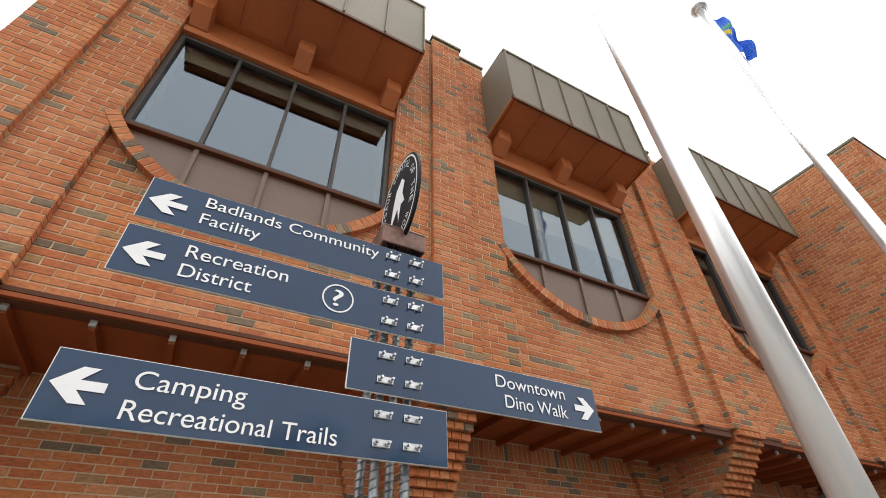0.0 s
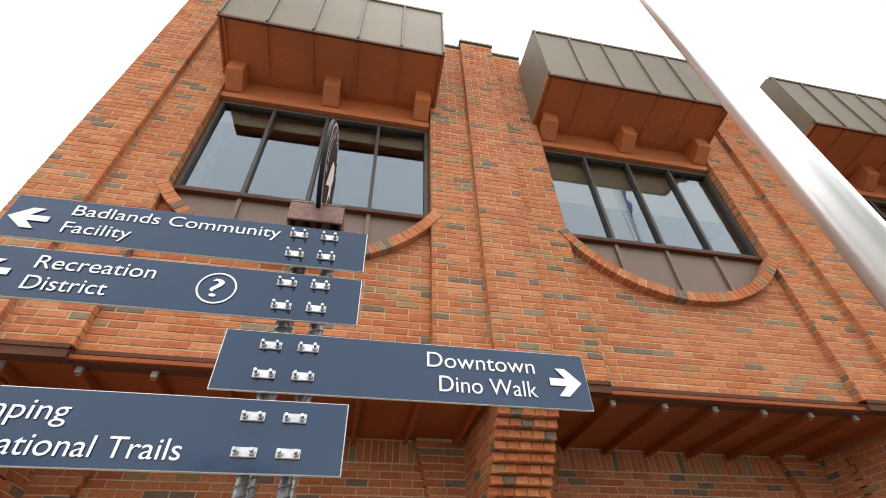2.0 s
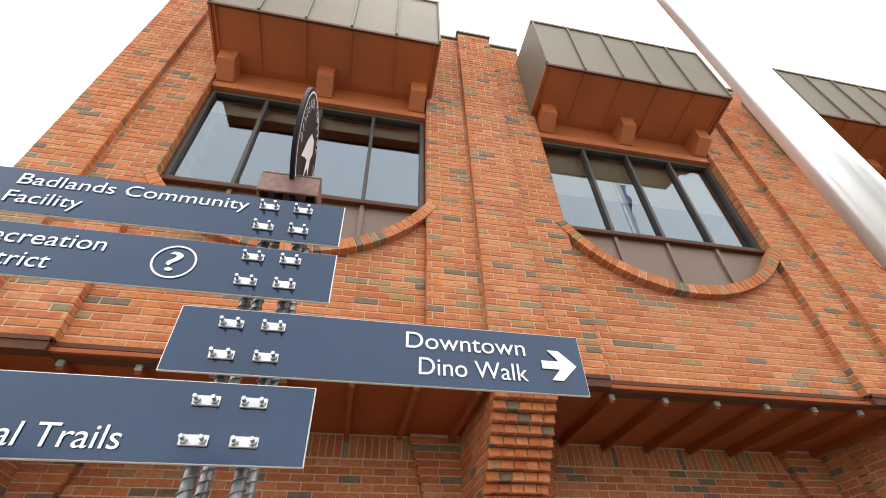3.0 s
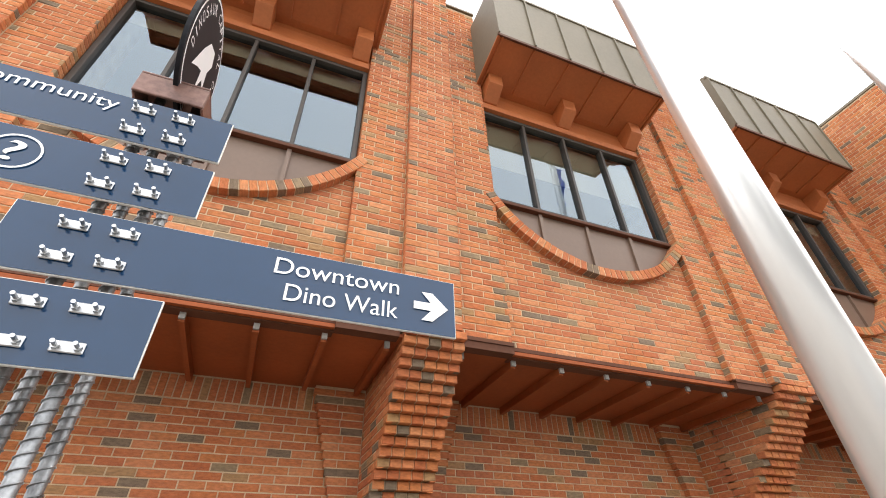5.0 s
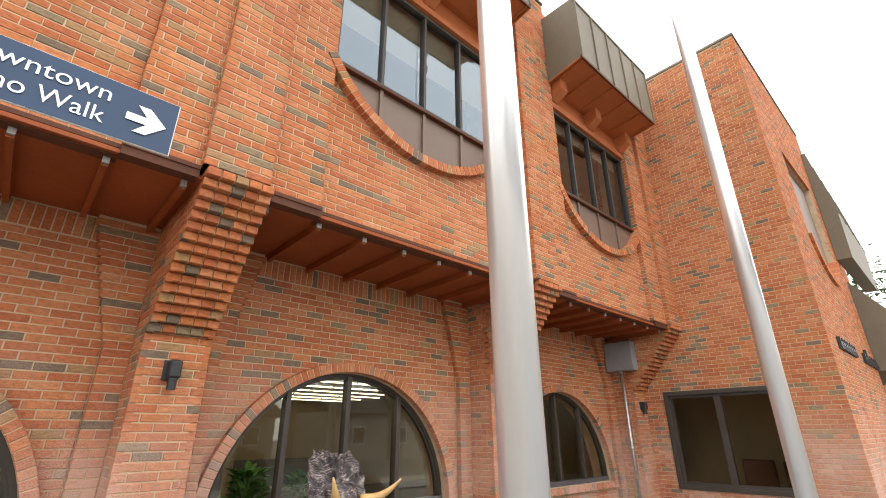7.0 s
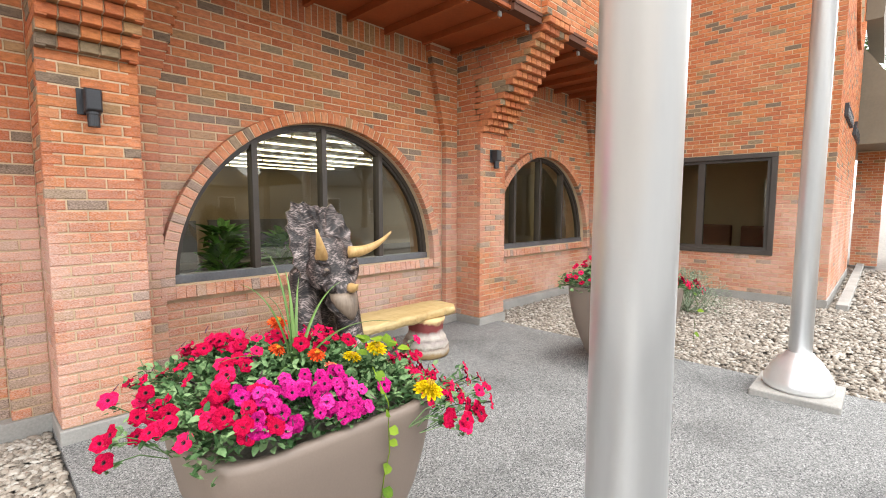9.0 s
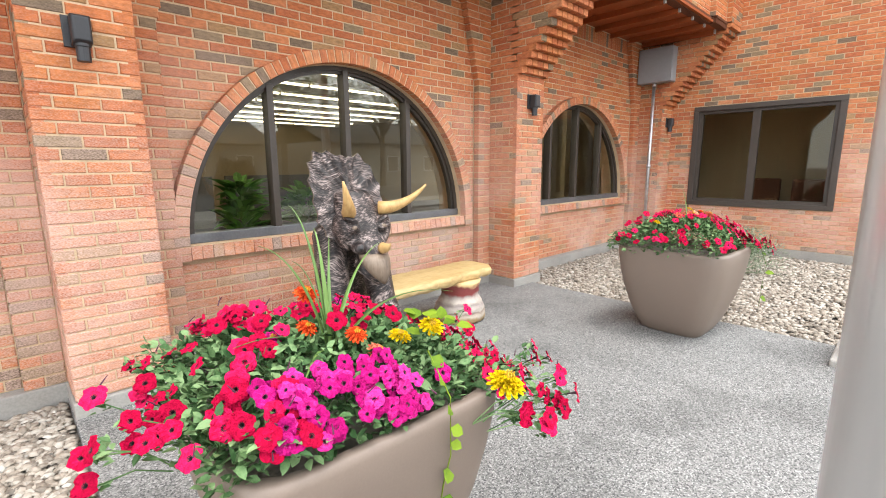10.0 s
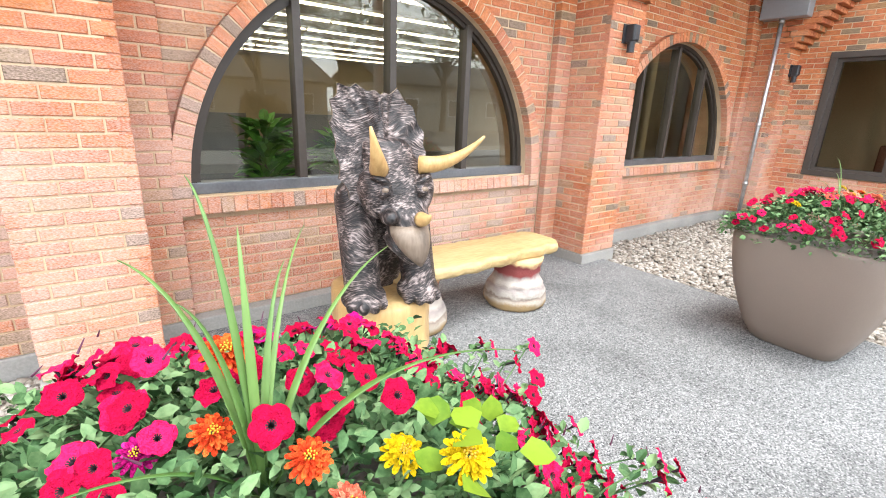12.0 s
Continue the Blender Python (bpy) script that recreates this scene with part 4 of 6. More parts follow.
g.box(WING_X + T, WING_END - .3, WING_Y + T, 6.5, 2.75, 2.8)
thing("ceiling_wing", g, PLASTER, "pale ceiling in the wing room", "ceiling", kind="structure")
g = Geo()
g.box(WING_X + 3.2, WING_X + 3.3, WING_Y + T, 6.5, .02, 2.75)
thing("wall_wing_room", g, SHADED_PLASTER, "tan inner wall of the wing room, darkened in colour for shade", "wall", kind="structure")
copy_thing(first, pose(11.8, 3.2, 2.69, 0, 0, 90))


# ---- sign post ----
def text_geo(body, x0, x1, cap, z_base, y, parent, mat=None, name="lettering", place=None):
    """Raised letters between x0 and x1, standing on z_base."""
    cu = bpy.data.curves.new("text", "FONT")
    cu.body, cu.extrude, cu.size = body, 0.0, 1.0
    tmp = new("text_tmp", cu)
    bpy.context.view_layer.update()
    me = bpy.data.meshes.new_from_object(tmp.evaluated_get(bpy.context.evaluated_depsgraph_get()))
    bpy.data.objects.remove(tmp)
    xs = [v.co.x for v in me.vertices]
    lo, hi = min(xs), max(xs)
    sx = (x1 - x0) / (hi - lo)
    for v in me.vertices:
        v.co = (x0 + (v.co.x - lo) * sx, y, z_base + v.co.y * cap * 1.17 / 0.72)
    flat = [v.co.x for v in me.vertices]
    if place is not None:
        me.transform(place)
    # one object a letter: islands that share their width (dots, marks) stay together
    bm = bmesh.new()
    bm.from_mesh(me)
    bm.verts.ensure_lookup_table()
    seen, isles = set(), []
    for v in bm.verts:
        if v.index in seen:
            continue
        todo, isle = [v], []
        seen.add(v.index)
        while todo:
            w = todo.pop()
            isle.append(w.index)
            for e in w.link_edges:
                o = e.other_vert(w)
                if o.index not in seen:
                    seen.add(o.index)
                    todo.append(o)
        isles.append(isle)
    span = lambda isle: (min(flat[i] for i in isle), max(flat[i] for i in isle))
    letters = []
    for isle in sorted(isles, key=lambda q: span(q)[0]):
        a, c = span(isle)
        if letters and a < span(letters[-1])[1] - .3 * (c - a):
            letters[-1].extend(isle)
        else:
            letters.append(list(isle))
    for isle in letters:
        own = {i: k for k, i in enumerate(isle)}
        lm = bpy.data.meshes.new("letter")
        lm.from_pydata([bm.verts[i].co[:] for i in isle], [], [[own[v.index] for v in f.verts] for f in bm.faces if f.verts[0].index in own])
        lm.materials.append(mat or WHITE_FILM)
        ob = new("letter", lm)
        ob.parent = parent
    bm.free()
    bpy.data.meshes.remove(me)


SIGN_Y = 1.30
sign = empty("direction_sign", "navy wayfinding sign with four blades on galvanised rebar posts", "direction sign", at=(0, 0, 0))
for k, (x, y) in enumerate(((.487, 1.335), (.566, 1.335), (.487, 1.435), (.566, 1.435))):
    g = Geo()
    g.tube([(x, y, -.06), (x, y, 2.70)], .0115, 12)
    bar = part("post", g, REBAR, sign, smooth=True)
    g = Geo()
    for j in range(130):
        z = .02 + j * .02
        g.tube([(x + .0125 * math.cos(t), y + .0125 * math.sin(t), z + .004 * t) for t in np.linspace(0, math.pi * .95, 6)], .0016, 4)
        g.tube([(x - .0125 * math.cos(t), y - .0125 * math.sin(t), z + .01 + .004 * t) for t in np.linspace(0, math.pi * .95, 6)], .0016, 4)
    part("ribbing", g, REBAR, bar, smooth=True, kind="stuff")


def arrow(parent, x0, x1, zc, h, right=False):
    """A thick-headed arrow lying on the blade."""
    s, f = (1, -1) if not right else (-1, 1)
    tip = x0 if not right else x1
    d = 1 if not right else -1
    L = x1 - x0
    g = Geo()
    y = SIGN_Y - .0045
    a = h / 2
    pts = [(0, 0), (.46 * L, a), (.78 * L, a), (.5 * L, .27 * a), (L, .27 * a), (L, -.27 * a), (.5 * L, -.27 * a), (.78 * L, -a), (.46 * L, -a)]
    P = [(tip + d * u, y, zc + v) for u, v in pts]
    for q in ((0, 1, 2, 3), (0, 3, 6), (0, 6, 7, 8), (3, 4, 5, 6)):
        g.face([P[i] for i in q])
    part("arrow", g, WHITE_FILM, parent)


def blade(x0, x1, z0, z1, label):
    g = Geo()
    g.box(x0, x1, SIGN_Y, SIGN_Y + .006, z0, z1)
    ob = part("sign_blade", g, SIGN_EDGE, sign, label)
    bevel(ob, .001, 1)
    g = Geo()
    # a gently dished face skin inside the metal edge
    n, m = 24, 8
    e = .0022
    for a in range(n):
        for c in range(m):
            q = []
            for da, dc in ((0, 0), (1, 0), (1, 1), (0, 1)):
                u, v = (a + da) / n, (c + dc) / m
                q.append((x0 + e + u * (x1 - x0 - 2 * e), SIGN_Y - .0012 - .0005 * math.sin(math.pi * v) * math.sin(math.pi * u), z0 + e + v * (z1 - z0 - 2 * e)))
            g.face(q)
    part("face_film", g, SIGN_BLUE, ob, smooth=True)
    for x in (.4845, .5645):
        for dz in (-.034, .034):
            zc = (z0 + z1) / 2 + dz
            g = Geo()
            g.box(x - .023, x + .023, SIGN_Y - .0062, SIGN_Y - .0018, zc - .0095, zc + .0095)
            plate = bevel(part("clamp_plate", g, GALV, ob), .0015, 1)
            for s in (-.015, .015):
                g = Geo()
                g.tube([(x + s, SIGN_Y - .006, zc), (x + s, SIGN_Y - .012, zc)], .0066, 6)
                g.tube([(x + s, SIGN_Y - .012, zc), (x + s, SIGN_Y - .026, zc)], .0036, 10)
                part("bolt", g, GALV, ob)
        g = Geo()
        g.tube([(x - .015, SIGN_Y + .004, (z0 + z1) / 2 - .034), (x - .015, SIGN_Y + .05, (z0 + z1) / 2 - .034), (x + .015, SIGN_Y + .05, (z0 + z1) / 2 - .034), (x + .015, SIGN_Y + .004, (z0 + z1) / 2 - .034)], .003, 8)
        part("u_bolt", g, GALV, ob, smooth=True)
    return ob


TY = SIGN_Y - .0042
b1 = blade(-.20, .665, 2.505, 2.642, "navy blade pointing to a community facility")
arrow(b1, -.187, -.098, 2.566, .066)
text_geo("Badlands Community", -.060, .437, .031, 2.589, TY, b1)
text_geo("Facility", -.060, .092, .031, 2.532, TY, b1)
b2 = blade(-.20, .665, 2.342, 2.479, "navy blade pointing to a recreation district")
arrow(b2, -.187, -.097, 2.404, .066)
text_geo("Recreation", -.059, .190, .033, 2.421, TY, b2)
text_geo("District", -.059, .108, .033, 2.364, TY, b2)
g = Geo()
for k in range(40):
    a, c = 2 * math.pi * k / 40, 2 * math.pi * (k + 1) / 40
    g.face([(.331 + r * math.cos(t), TY, 2.411 + r * math.sin(t)) for r, t in ((.0445, a), (.0445, c), (.0402, c), (.0402, a))])
part("ring", g, WHITE_FILM, b2)
text_geo("?", .317, .345, .046, 2.386, TY, b2)
b3 = blade(.382, 1.227, 2.166, 2.308, "navy blade pointing to a downtown walk")
text_geo("Downtown", .833, 1.094, .034, 2.248, TY, b3)
text_geo("Dino Walk", .861, 1.093, .034, 2.190, TY, b3)
arrow(b3, 1.128, 1.208, 2.231, .070, True)
b4 = blade(-.20, .668, 2.008, 2.150, "navy blade pointing to camping and trails")
arrow(b4, -.188, -.095, 2.080, .072)
text_geo("Camping", -.054, .163, .034, 2.089, TY, b4)
text_geo("Recreational Trails", -.058, .376, .034, 2.027, TY, b4)
# brown steel channel and the oval emblem on top
g = Geo()
for z0, z1, y0, y1 in ((2.722, 2.730, 1.285, 1.475), (2.655, 2.722, 1.285, 1.292), (2.655, 2.722, 1.468, 1.475)):
    g.box(.442, .592, y0, y1, z0, z1)
for x0, x1 in ((.442, .449), (.585, .592)):
    g.box(x0, x1, 1.292, 1.468, 2.655, 2.722)
bevel(part("channel_cap", g, RUSTY, sign, "brown steel channel over the posts"), .003)
# ---- flagpoles ----
def flagpole(x, y, r, top, label):
    fp = empty("flagpole", label, "flagpole", "flagpoles", at=(x, y, 0))
    g = Geo()
    g.tube([(0, 0, .05), (0, 0, top * .5), (0, 0, top)], [r, r, r * .9], 40)
    part("pole", g, POLE, fp, smooth=True)
    g = Geo()
    prof = [(.212, .05), (.22, .065), (.22, .125), (.206, .14), (.204, .165), (.188, .18), (.184, .205), (.165, .225), (.15, .25), (.12, .285), (r + .022, .305), (r + .012, .325), (r + .002, .33)]
    g.rings([[(a * math.cos(2 * math.pi * k / 36), a * math.sin(2 * math.pi * k / 36), z) for k in range(36)] for a, z in prof])
    part("flash_collar", g, POLE, fp, "spun aluminium base collar", smooth=True)
    g = Geo()
    g.box(-.27, .27, -.27, .27, -.05, .05)
    bevel(part("footing", g, CONCRETE, fp, "square concrete footing"), .012)
    g = Geo()
    prof = [(r * .9, top), (r * 1.9, top + .02), (r * 2.0, top + .1), (r * 1.6, top + .16), (.02, top + .19)]
    g.rings([[(a * math.cos(2 * math.pi * k / 24), a * math.sin(2 * math.pi * k / 24), z) for k in range(24)] for a, z in prof])
    part("truck", g, POLE, fp, smooth=True)
    return fp


flagpole(2.32, 1.188, .0775, 10.2, "tall satin aluminium flagpole beside the planter")
flagpole(5.765, 1.24, .074, 9.75, "tall satin aluminium flagpole in a concrete footing")

# ---- emblem on the sign and the flag ----
def oval(k, n, ry, rz):
    a = 2 * math.pi * k / n
    return ry * math.cos(a), rz * math.sin(a) * (1.0 + 0.06 * math.cos(2 * a))


EMBLEM = material("black_enamel", two((0.010, 0.010, 0.013), 0.2), 0.55, scale=4, fine=30, bump=0.01, fine_bump=0.03, distance=0.002, specular=.15)
place = pose(.519, 1.352, 2.905, 0, 0, -.5)
g = Geo()
g.rings([[place @ Vector((x, *[v * s for v in oval(j, 48, .175, .225)])) for j in range(48)] for x, s in ((-.006, .985), (-.005, 1), (.005, 1), (.006, .985))])
emblem = part("emblem_plate", g, [EMBLEM], sign, "black oval emblem plate with white lettering")
for side in (-1, 1):
    g = Geo()
    for j in range(48):
        q = [place @ Vector((side * .0075, *[v * s for v in oval(jj, 48, .175, .225)])) for jj, s in ((j, .95), (j + 1, .95), (j + 1, .915), (j, .915))]
        g.face(q if side > 0 else q[::-1])
    part("emblem_ring", g, WHITE_FILM, emblem)
    words = "DINOSAUR CAPITAL OF THE WORLD"
    for j, ch in enumerate(words):
        if ch == " ":
            continue
        a = math.pi / 2 + 2.05 - j * 5.4 / len(words)
        y, z = .133 * math.cos(a), .173 * math.sin(a)
        tilt = math.degrees(math.atan2(math.sin(a) / .225, math.cos(a) / .175)) - 90
        flip = place @ Matrix.Translation((side * .008, side * y, z))
        m = flip @ pose(0, 0, 0, 0, 0, 90 if side > 0 else -90) @ pose(0, 0, 0, 0, -tilt, 0)
        text_geo(ch, -.010 if ch != "I" else -.003, .010 if ch != "I" else .003, .026, -.013, 0, emblem, place=m)
    # plain pale head shape in the middle
    g = Geo()
    pts = [(-.07, -.10), (-.045, .01), (-.02, .075), (.03, .105), (.055, .07), (.04, .02), (.062, -.035), (.03, -.03), (.012, -.10), (.0, -.03), (-.03, -.055)]
    P = [place @ Vector((side * .0078, side * u, v)) for u, v in pts]
    g.face(P)
    part("emblem_shape", g, WHITE_FILM, emblem)

FLAG_BLUE = material("blue_flag_cloth", two((0.012, 0.12, 0.62), 0.15), 0.75, scale=6, fine=120, bump=0.05, fine_bump=0.1, distance=0.003)
FLAG_YELLOW = material("yellow_flag_cloth", two((0.62, 0.50, 0.05), 0.1), 0.75, fine=120, distance=0.003)
FLAG_GREEN = material("green_flag_cloth", two((0.05, 0.30, 0.20), 0.1), 0.75, fine=120, distance=0.003)
g = Geo()
nu, nv = 26, 30
px, py = 5.765, 1.24


def cloth(u, v):
    """u along the fly, v down the hoist: a limp flag drawn in folds."""
    z = 9.50 - 1.15 * v - .30 * u * (.5 + .5 * v)
    out = .08 + .26 * u * (1 - .55 * v) + .02 * math.sin(9 * v)
    fold = .10 * u * math.sin(7.5 * u + 4 * v) + .05 * math.sin(11 * v + 3 * u) * u
    a = radians(-35)
    return px + out * math.cos(a) - fold * math.sin(a), py + out * math.sin(a) + fold * math.cos(a), z


for i in range(nu):
    for j in range(nv):
        u, v = i / nu, j / nv
        mat = 0
        if .12 < u < .6 and .25 < v < .55:
            mat = 2 if v < .36 else (0 if v < .39 else (1 if v < .5 else 0))
        g.face([cloth(u, v), cloth(u, v + 1 / nv), cloth(u + 1 / nu, v + 1 / nv), cloth(u + 1 / nu, v)], mat)
fl = thing("flag", g, [FLAG_BLUE, FLAG_YELLOW, FLAG_GREEN], "limp blue flag with green and yellow device on a flagpole", "flag", smooth=True)
so = fl.modifiers.new("cloth_thickness", "SOLIDIFY")
so.thickness = .003

# ---- fittings on the wall ----
for k, pxx in enumerate(low_piers[1:]):
    sc = empty("wall_sconce", "small black downlight fixed to a brick pier", "wall light", "pier wall lights", at=(pxx + .235, LOW_PIER_Y, 2.0))
    g = Geo()
    g.box(-.062, .03, -.012, .0, -.045, .105)
    bevel(part("back_plate", g, BLACK, sc), .003)
    g = Geo()
    g.rings([[(-.035, -.012, .10), (.05, -.012, .10), (.05, -.012, -.04), (-.035, -.012, -.04)], [(-.035, -.085, .10), (.05, -.085, .10), (.05, -.085, -.03), (-.035, -.085, -.03)], [(-.025, -.10, .092), (.04, -.10, .092), (.04, -.10, -.02), (-.025, -.10, -.02)]])
    bevel(part("housing", g, BLACK, sc), .005)
    g = Geo()
    g.tube([(.008, -.05, -.03), (.008, -.05, -.045), (.008, -.05, -.047), (.008, -.05, -.115)], [.036, .036, .031, .031], 20)
    part("lamp_barrel", g, BLACK, sc)
ebx = empty("meter_box", "grey enamelled steel box high on a brick pier with conduit below", "electrical box", at=(low_piers[3], 4.375, 2.63))
g = Geo()
g.box(-.20, -.03, -.265, .265, 0, .52)
bevel(part("box_body", g, GREY_BOX, ebx), .008)
g = Geo()
g.box(-.212, -.2, -.26, .26, .006, .514)
bevel(part("box_lid", g, GREY_BOX, ebx), .004)
g = Geo()
g.box(-.03, -.0, -.24, -.2, .02, .32)
g.box(-.03, -.0, .2, .24, .02, .32)
part("wall_bracket", g, GALV, ebx)
g = Geo()
g.tube([(-.11, .03, .0), (-.11, .03, -1.3), (-.11, .03, -2.68)], .026, 14)
part("conduit", g, GALV, ebx, "galvanised conduit", smooth=True)
for z in (-.02, -1.3, -2.1):
    g = Geo()
    g.tube([(-.11, .03, z - .03), (-.11, .03, z + .02)], .033, 14)
    part("coupling", g, GALV, ebx, smooth=True)

# dark raised letters on the wing, too far off to read: plain bars
lettering = empty("wall_lettering", "two groups of dark raised letters on the wing's brick front", "lettering", at=(WING_X, WING_Y, 2.8))
for grp, x0, x1, n, h in ((0, .72, 2.3, 7, .19), (1, 3.2, 5.0, 6, .19)):
    for k in range(n):
        x = x0 + (x1 - x0) * k / n
        w = (x1 - x0) / n * .68
        g = Geo()
        hh = h * (1.5 if grp == 1 and k == 1 else 1)
        g.box(x, x + w * .3, -.05, -.002, 0, hh)
        g.box(x + w * .3, x + w, -.05, -.002, hh * .38, hh * .62)
        g.box(x + w * .7, x + w, -.05, -.002, 0, hh * .38)
        part("letter_bar", g, BLACK, lettering)

# awning and entrance past the wing
g = Geo()
prof = [(1.72, 4.95), (WING_Y, 4.85), (.15, 2.98), (.15, 2.8), (1.72, 2.8)]
g.rings([[(x, y, z) for y, z in prof] for x in (15.02, 19.5)])
awn = thing("awning", g, BROWN_METAL, "sloping brown sheet-metal awning over the far entrance", "awning")
g = Geo()
g.box(15.02, 19.5, .13, .21, 2.66, 2.82)
part("fascia_board", g, CONCRETE, awn, "pale weathered fascia board")
g = Geo()
g.box(15.01, 20, 1.736, 2.1, 0, 8.0)
far = thing("wall_far", g, MORTAR, "orange-red brick wall of the far entrance", "wall", kind="structure")
b = Bricks(far)
b.wall((0, 1.73), 0, 15.01, 20, 0, 7.9)
b.finish()
g = Geo()
g.box(16.8, 17.3, .9, 1.4, 0, 2.8)
fp = thing("wall_far_pier", g, MORTAR, "orange-red brick pier holding up the awning", "brick pier", kind="structure")
b = Bricks(fp)
b.wall((16.8, .893), 0, 0, .5, 0, 2.78)
b.wall((16.793, 1.4), -90, 0, .5, 0, 2.78)
b.finish()

# ---- carved triceratops ----
CARVED = bpy.data.materials.new("carved_stained_wood")
CARVED.use_nodes = True
n, l = CARVED.node_tree.nodes, CARVED.node_tree.links
bs = n["Principled BSDF"]
bs.inputs["Roughness"].default_value = .46
tc = n.new("ShaderNodeTexCoord")
# chisel strokes: long thin noise that flows along a slow warp
warp = n.new("ShaderNodeTexNoise")
warp.inputs["Scale"].default_value, warp.inputs["Detail"].default_value = 3.2, 1
l.new(tc.outputs["Object"], warp.inputs["Vector"])
flow = n.new("ShaderNodeVectorMath")
flow.operation = 'MULTIPLY_ADD'
flow.inputs[1].default_value = (.42, .42, .42)
l.new(warp.outputs["Color"], flow.inputs[0])
l.new(tc.outputs["Object"], flow.inputs[2])
mpg = n.new("ShaderNodeMapping")
mpg.inputs["Rotation"].default_value = (radians(25), radians(-40), 0)
mpg.inputs["Scale"].default_value = (42, 42, 190)
l.new(flow.outputs[0], mpg.inputs[0])
wv = n.new("ShaderNodeTexNoise")
wv.inputs["Scale"].default_value, wv.inputs["Detail"].default_value = 1.0, 2.5
l.new(mpg.outputs[0], wv.inputs["Vector"])
nz = n.new("ShaderNodeTexNoise")
nz.inputs["Scale"].default_value, nz.inputs["Detail"].default_value = 16, 7
l.new(tc.outputs["Object"], nz.inputs["Vector"])
mx = n.new("ShaderNodeMath")
mx.operation = 'MULTIPLY_ADD'
mx.inputs[1].default_value = 1.15
low = n.new("ShaderNodeMapRange")
low.inputs[1].default_value, low.inputs[2].default_value = .86, 1.36
l.new(wv.outputs["Fac"], mx.inputs[0])
l.new(nz.outputs["Fac"], mx.inputs[2])
rp = n.new("ShaderNodeValToRGB")
for k, (p, c) in enumerate(((.12, (.008, .006, .006)), (1.0, (.37, .295, .27)))):
    rp.color_ramp.elements[k].position, rp.color_ramp.elements[k].color = p, (*c, 1)
e = rp.color_ramp.elements.new(.5)
e.color = (.060, .044, .040, 1)
l.new(mx.outputs[0], low.inputs[0])
l.new(low.outputs[0], rp.inputs[0])
l.new(rp.outputs[0], bs.inputs["Base Color"])
bp = n.new("ShaderNodeBump")
bp.inputs["Strength"].default_value, bp.inputs["Distance"].default_value = .9, .009
l.new(wv.outputs["Fac"], bp.inputs["Height"])
l.new(bp.outputs[0], bs.inputs["Normal"])
PALE_WOOD = material("varnished_pale_wood", [(0.3, (0.46, 0.27, 0.09)), (0.7, (0.66, 0.45, 0.20))], 0.4, scale=7, fine=60, bump=0.25, fine_bump=0.2, distance=0.004, stretch=(1, 1, .25))
HORN = material("horn_wood", [(0.3, (0.32, 0.17, 0.055)), (0.5, (0.50, 0.31, 0.12)), (0.7, (0.62, 0.42, 0.18))], 0.4, scale=12, fine=90, bump=0.2, fine_bump=0.2, distance=0.003, stretch=(1, .4, .4))
BEAK = material("beak_wood", [(0.3, (0.10, 0.07, 0.05)), (0.7, (0.26, 0.195, 0.14))], 0.5, scale=14, fine=90, bump=0.3, fine_bump=0.3, distance=0.003, stretch=(1, 1, .3))


def ellipsoid(bm, c, r, turn=(0, 0, 0)):
    m = pose(*c, *turn) @ Matrix.Diagonal((*r, 1))
    bmesh.ops.create_icosphere(bm, subdivisions=3, radius=1, matrix=m)


def limb(bm, a, c, ra, rc, n=6):
    for k in range(n + 1):
        t = k / n
        p = Vector(a).lerp(Vector(c), t)
        r = ra + (rc - ra) * t
        bmesh.ops.create_icosphere(bm, subdivisions=2, radius=r, matrix=Matrix.Translation(p))


# built round its own axis, facing -y
bm = bmesh.new()
ellipsoid(bm, (.03, .13, .72), (.165, .14, .34))
ellipsoid(bm, (.02, .03, .98), (.15, .14, .18))
limb(bm, (-.10, -.04, .93), (-.098, -.15, .56), .088, .080, 14)
limb(bm, (.15, -.04, .88), (.165, -.13, .56), .085, .080, 14)
for fx, fy in ((-.095, -.155), (.16, -.135)):
    ellipsoid(bm, (fx, fy, .525), (.098, .095, .062))
    for d, dy in ((-.066, .03), (-.024, 0), (.024, 0), (.066, .03)):
        ellipsoid(bm, (fx + d, fy - .085 + dy, .507), (.024, .028, .032))
# skull: a wedge from the brow down to the snout
marks = ((1.16, .012, -.19, .098, .12), (1.09, .02, -.25, .118, .15), (.97, .045, -.30, .106, .16), (.88, .055, -.335, .086, .14), (.82, .05, -.345, .074, .11))
for a, c in zip(marks, marks[1:]):
    for k in range(7):
        z, cu, front, hw, dep = (p + (q - p) * k / 7 for p, q in zip(a, c))
        ellipsoid(bm, (cu, front + dep * .6, z), (hw, dep * .6, .03))
# cheeks, brows, eyelids, lower jaw
for s, cu in ((-1, .03), (1, .03)):
    ellipsoid(bm, (cu + s * .10, -.20, .97), (.05, .09, .10), (0, s * 14, 0))
    ellipsoid(bm, (cu + s * .085, -.272, 1.04), (.042, .034, .015), (0, -s * 24, 0))
    ellipsoid(bm, (cu + s * .078, -.285, .995), (.03, .03, .02), (0, s * 14, 0))
    ellipsoid(bm, (cu + s * .06, -.30, .90), (.035, .05, .03), (0, s * 30, 0))
ellipsoid(bm, (.03, -.25, .79), (.06, .09, .035), (25, 0, 0))
me = bpy.data.meshes.new("tmp")
bm.to_mesh(me)
bm.free()
tmp = new("tmp", me)
rm = tmp.modifiers.new("remesh", "REMESH")
rm.mode, rm.voxel_size, rm.use_smooth_shade = 'VOXEL', .0085, True
sm = tmp.modifiers.new("smooth", "SMOOTH")
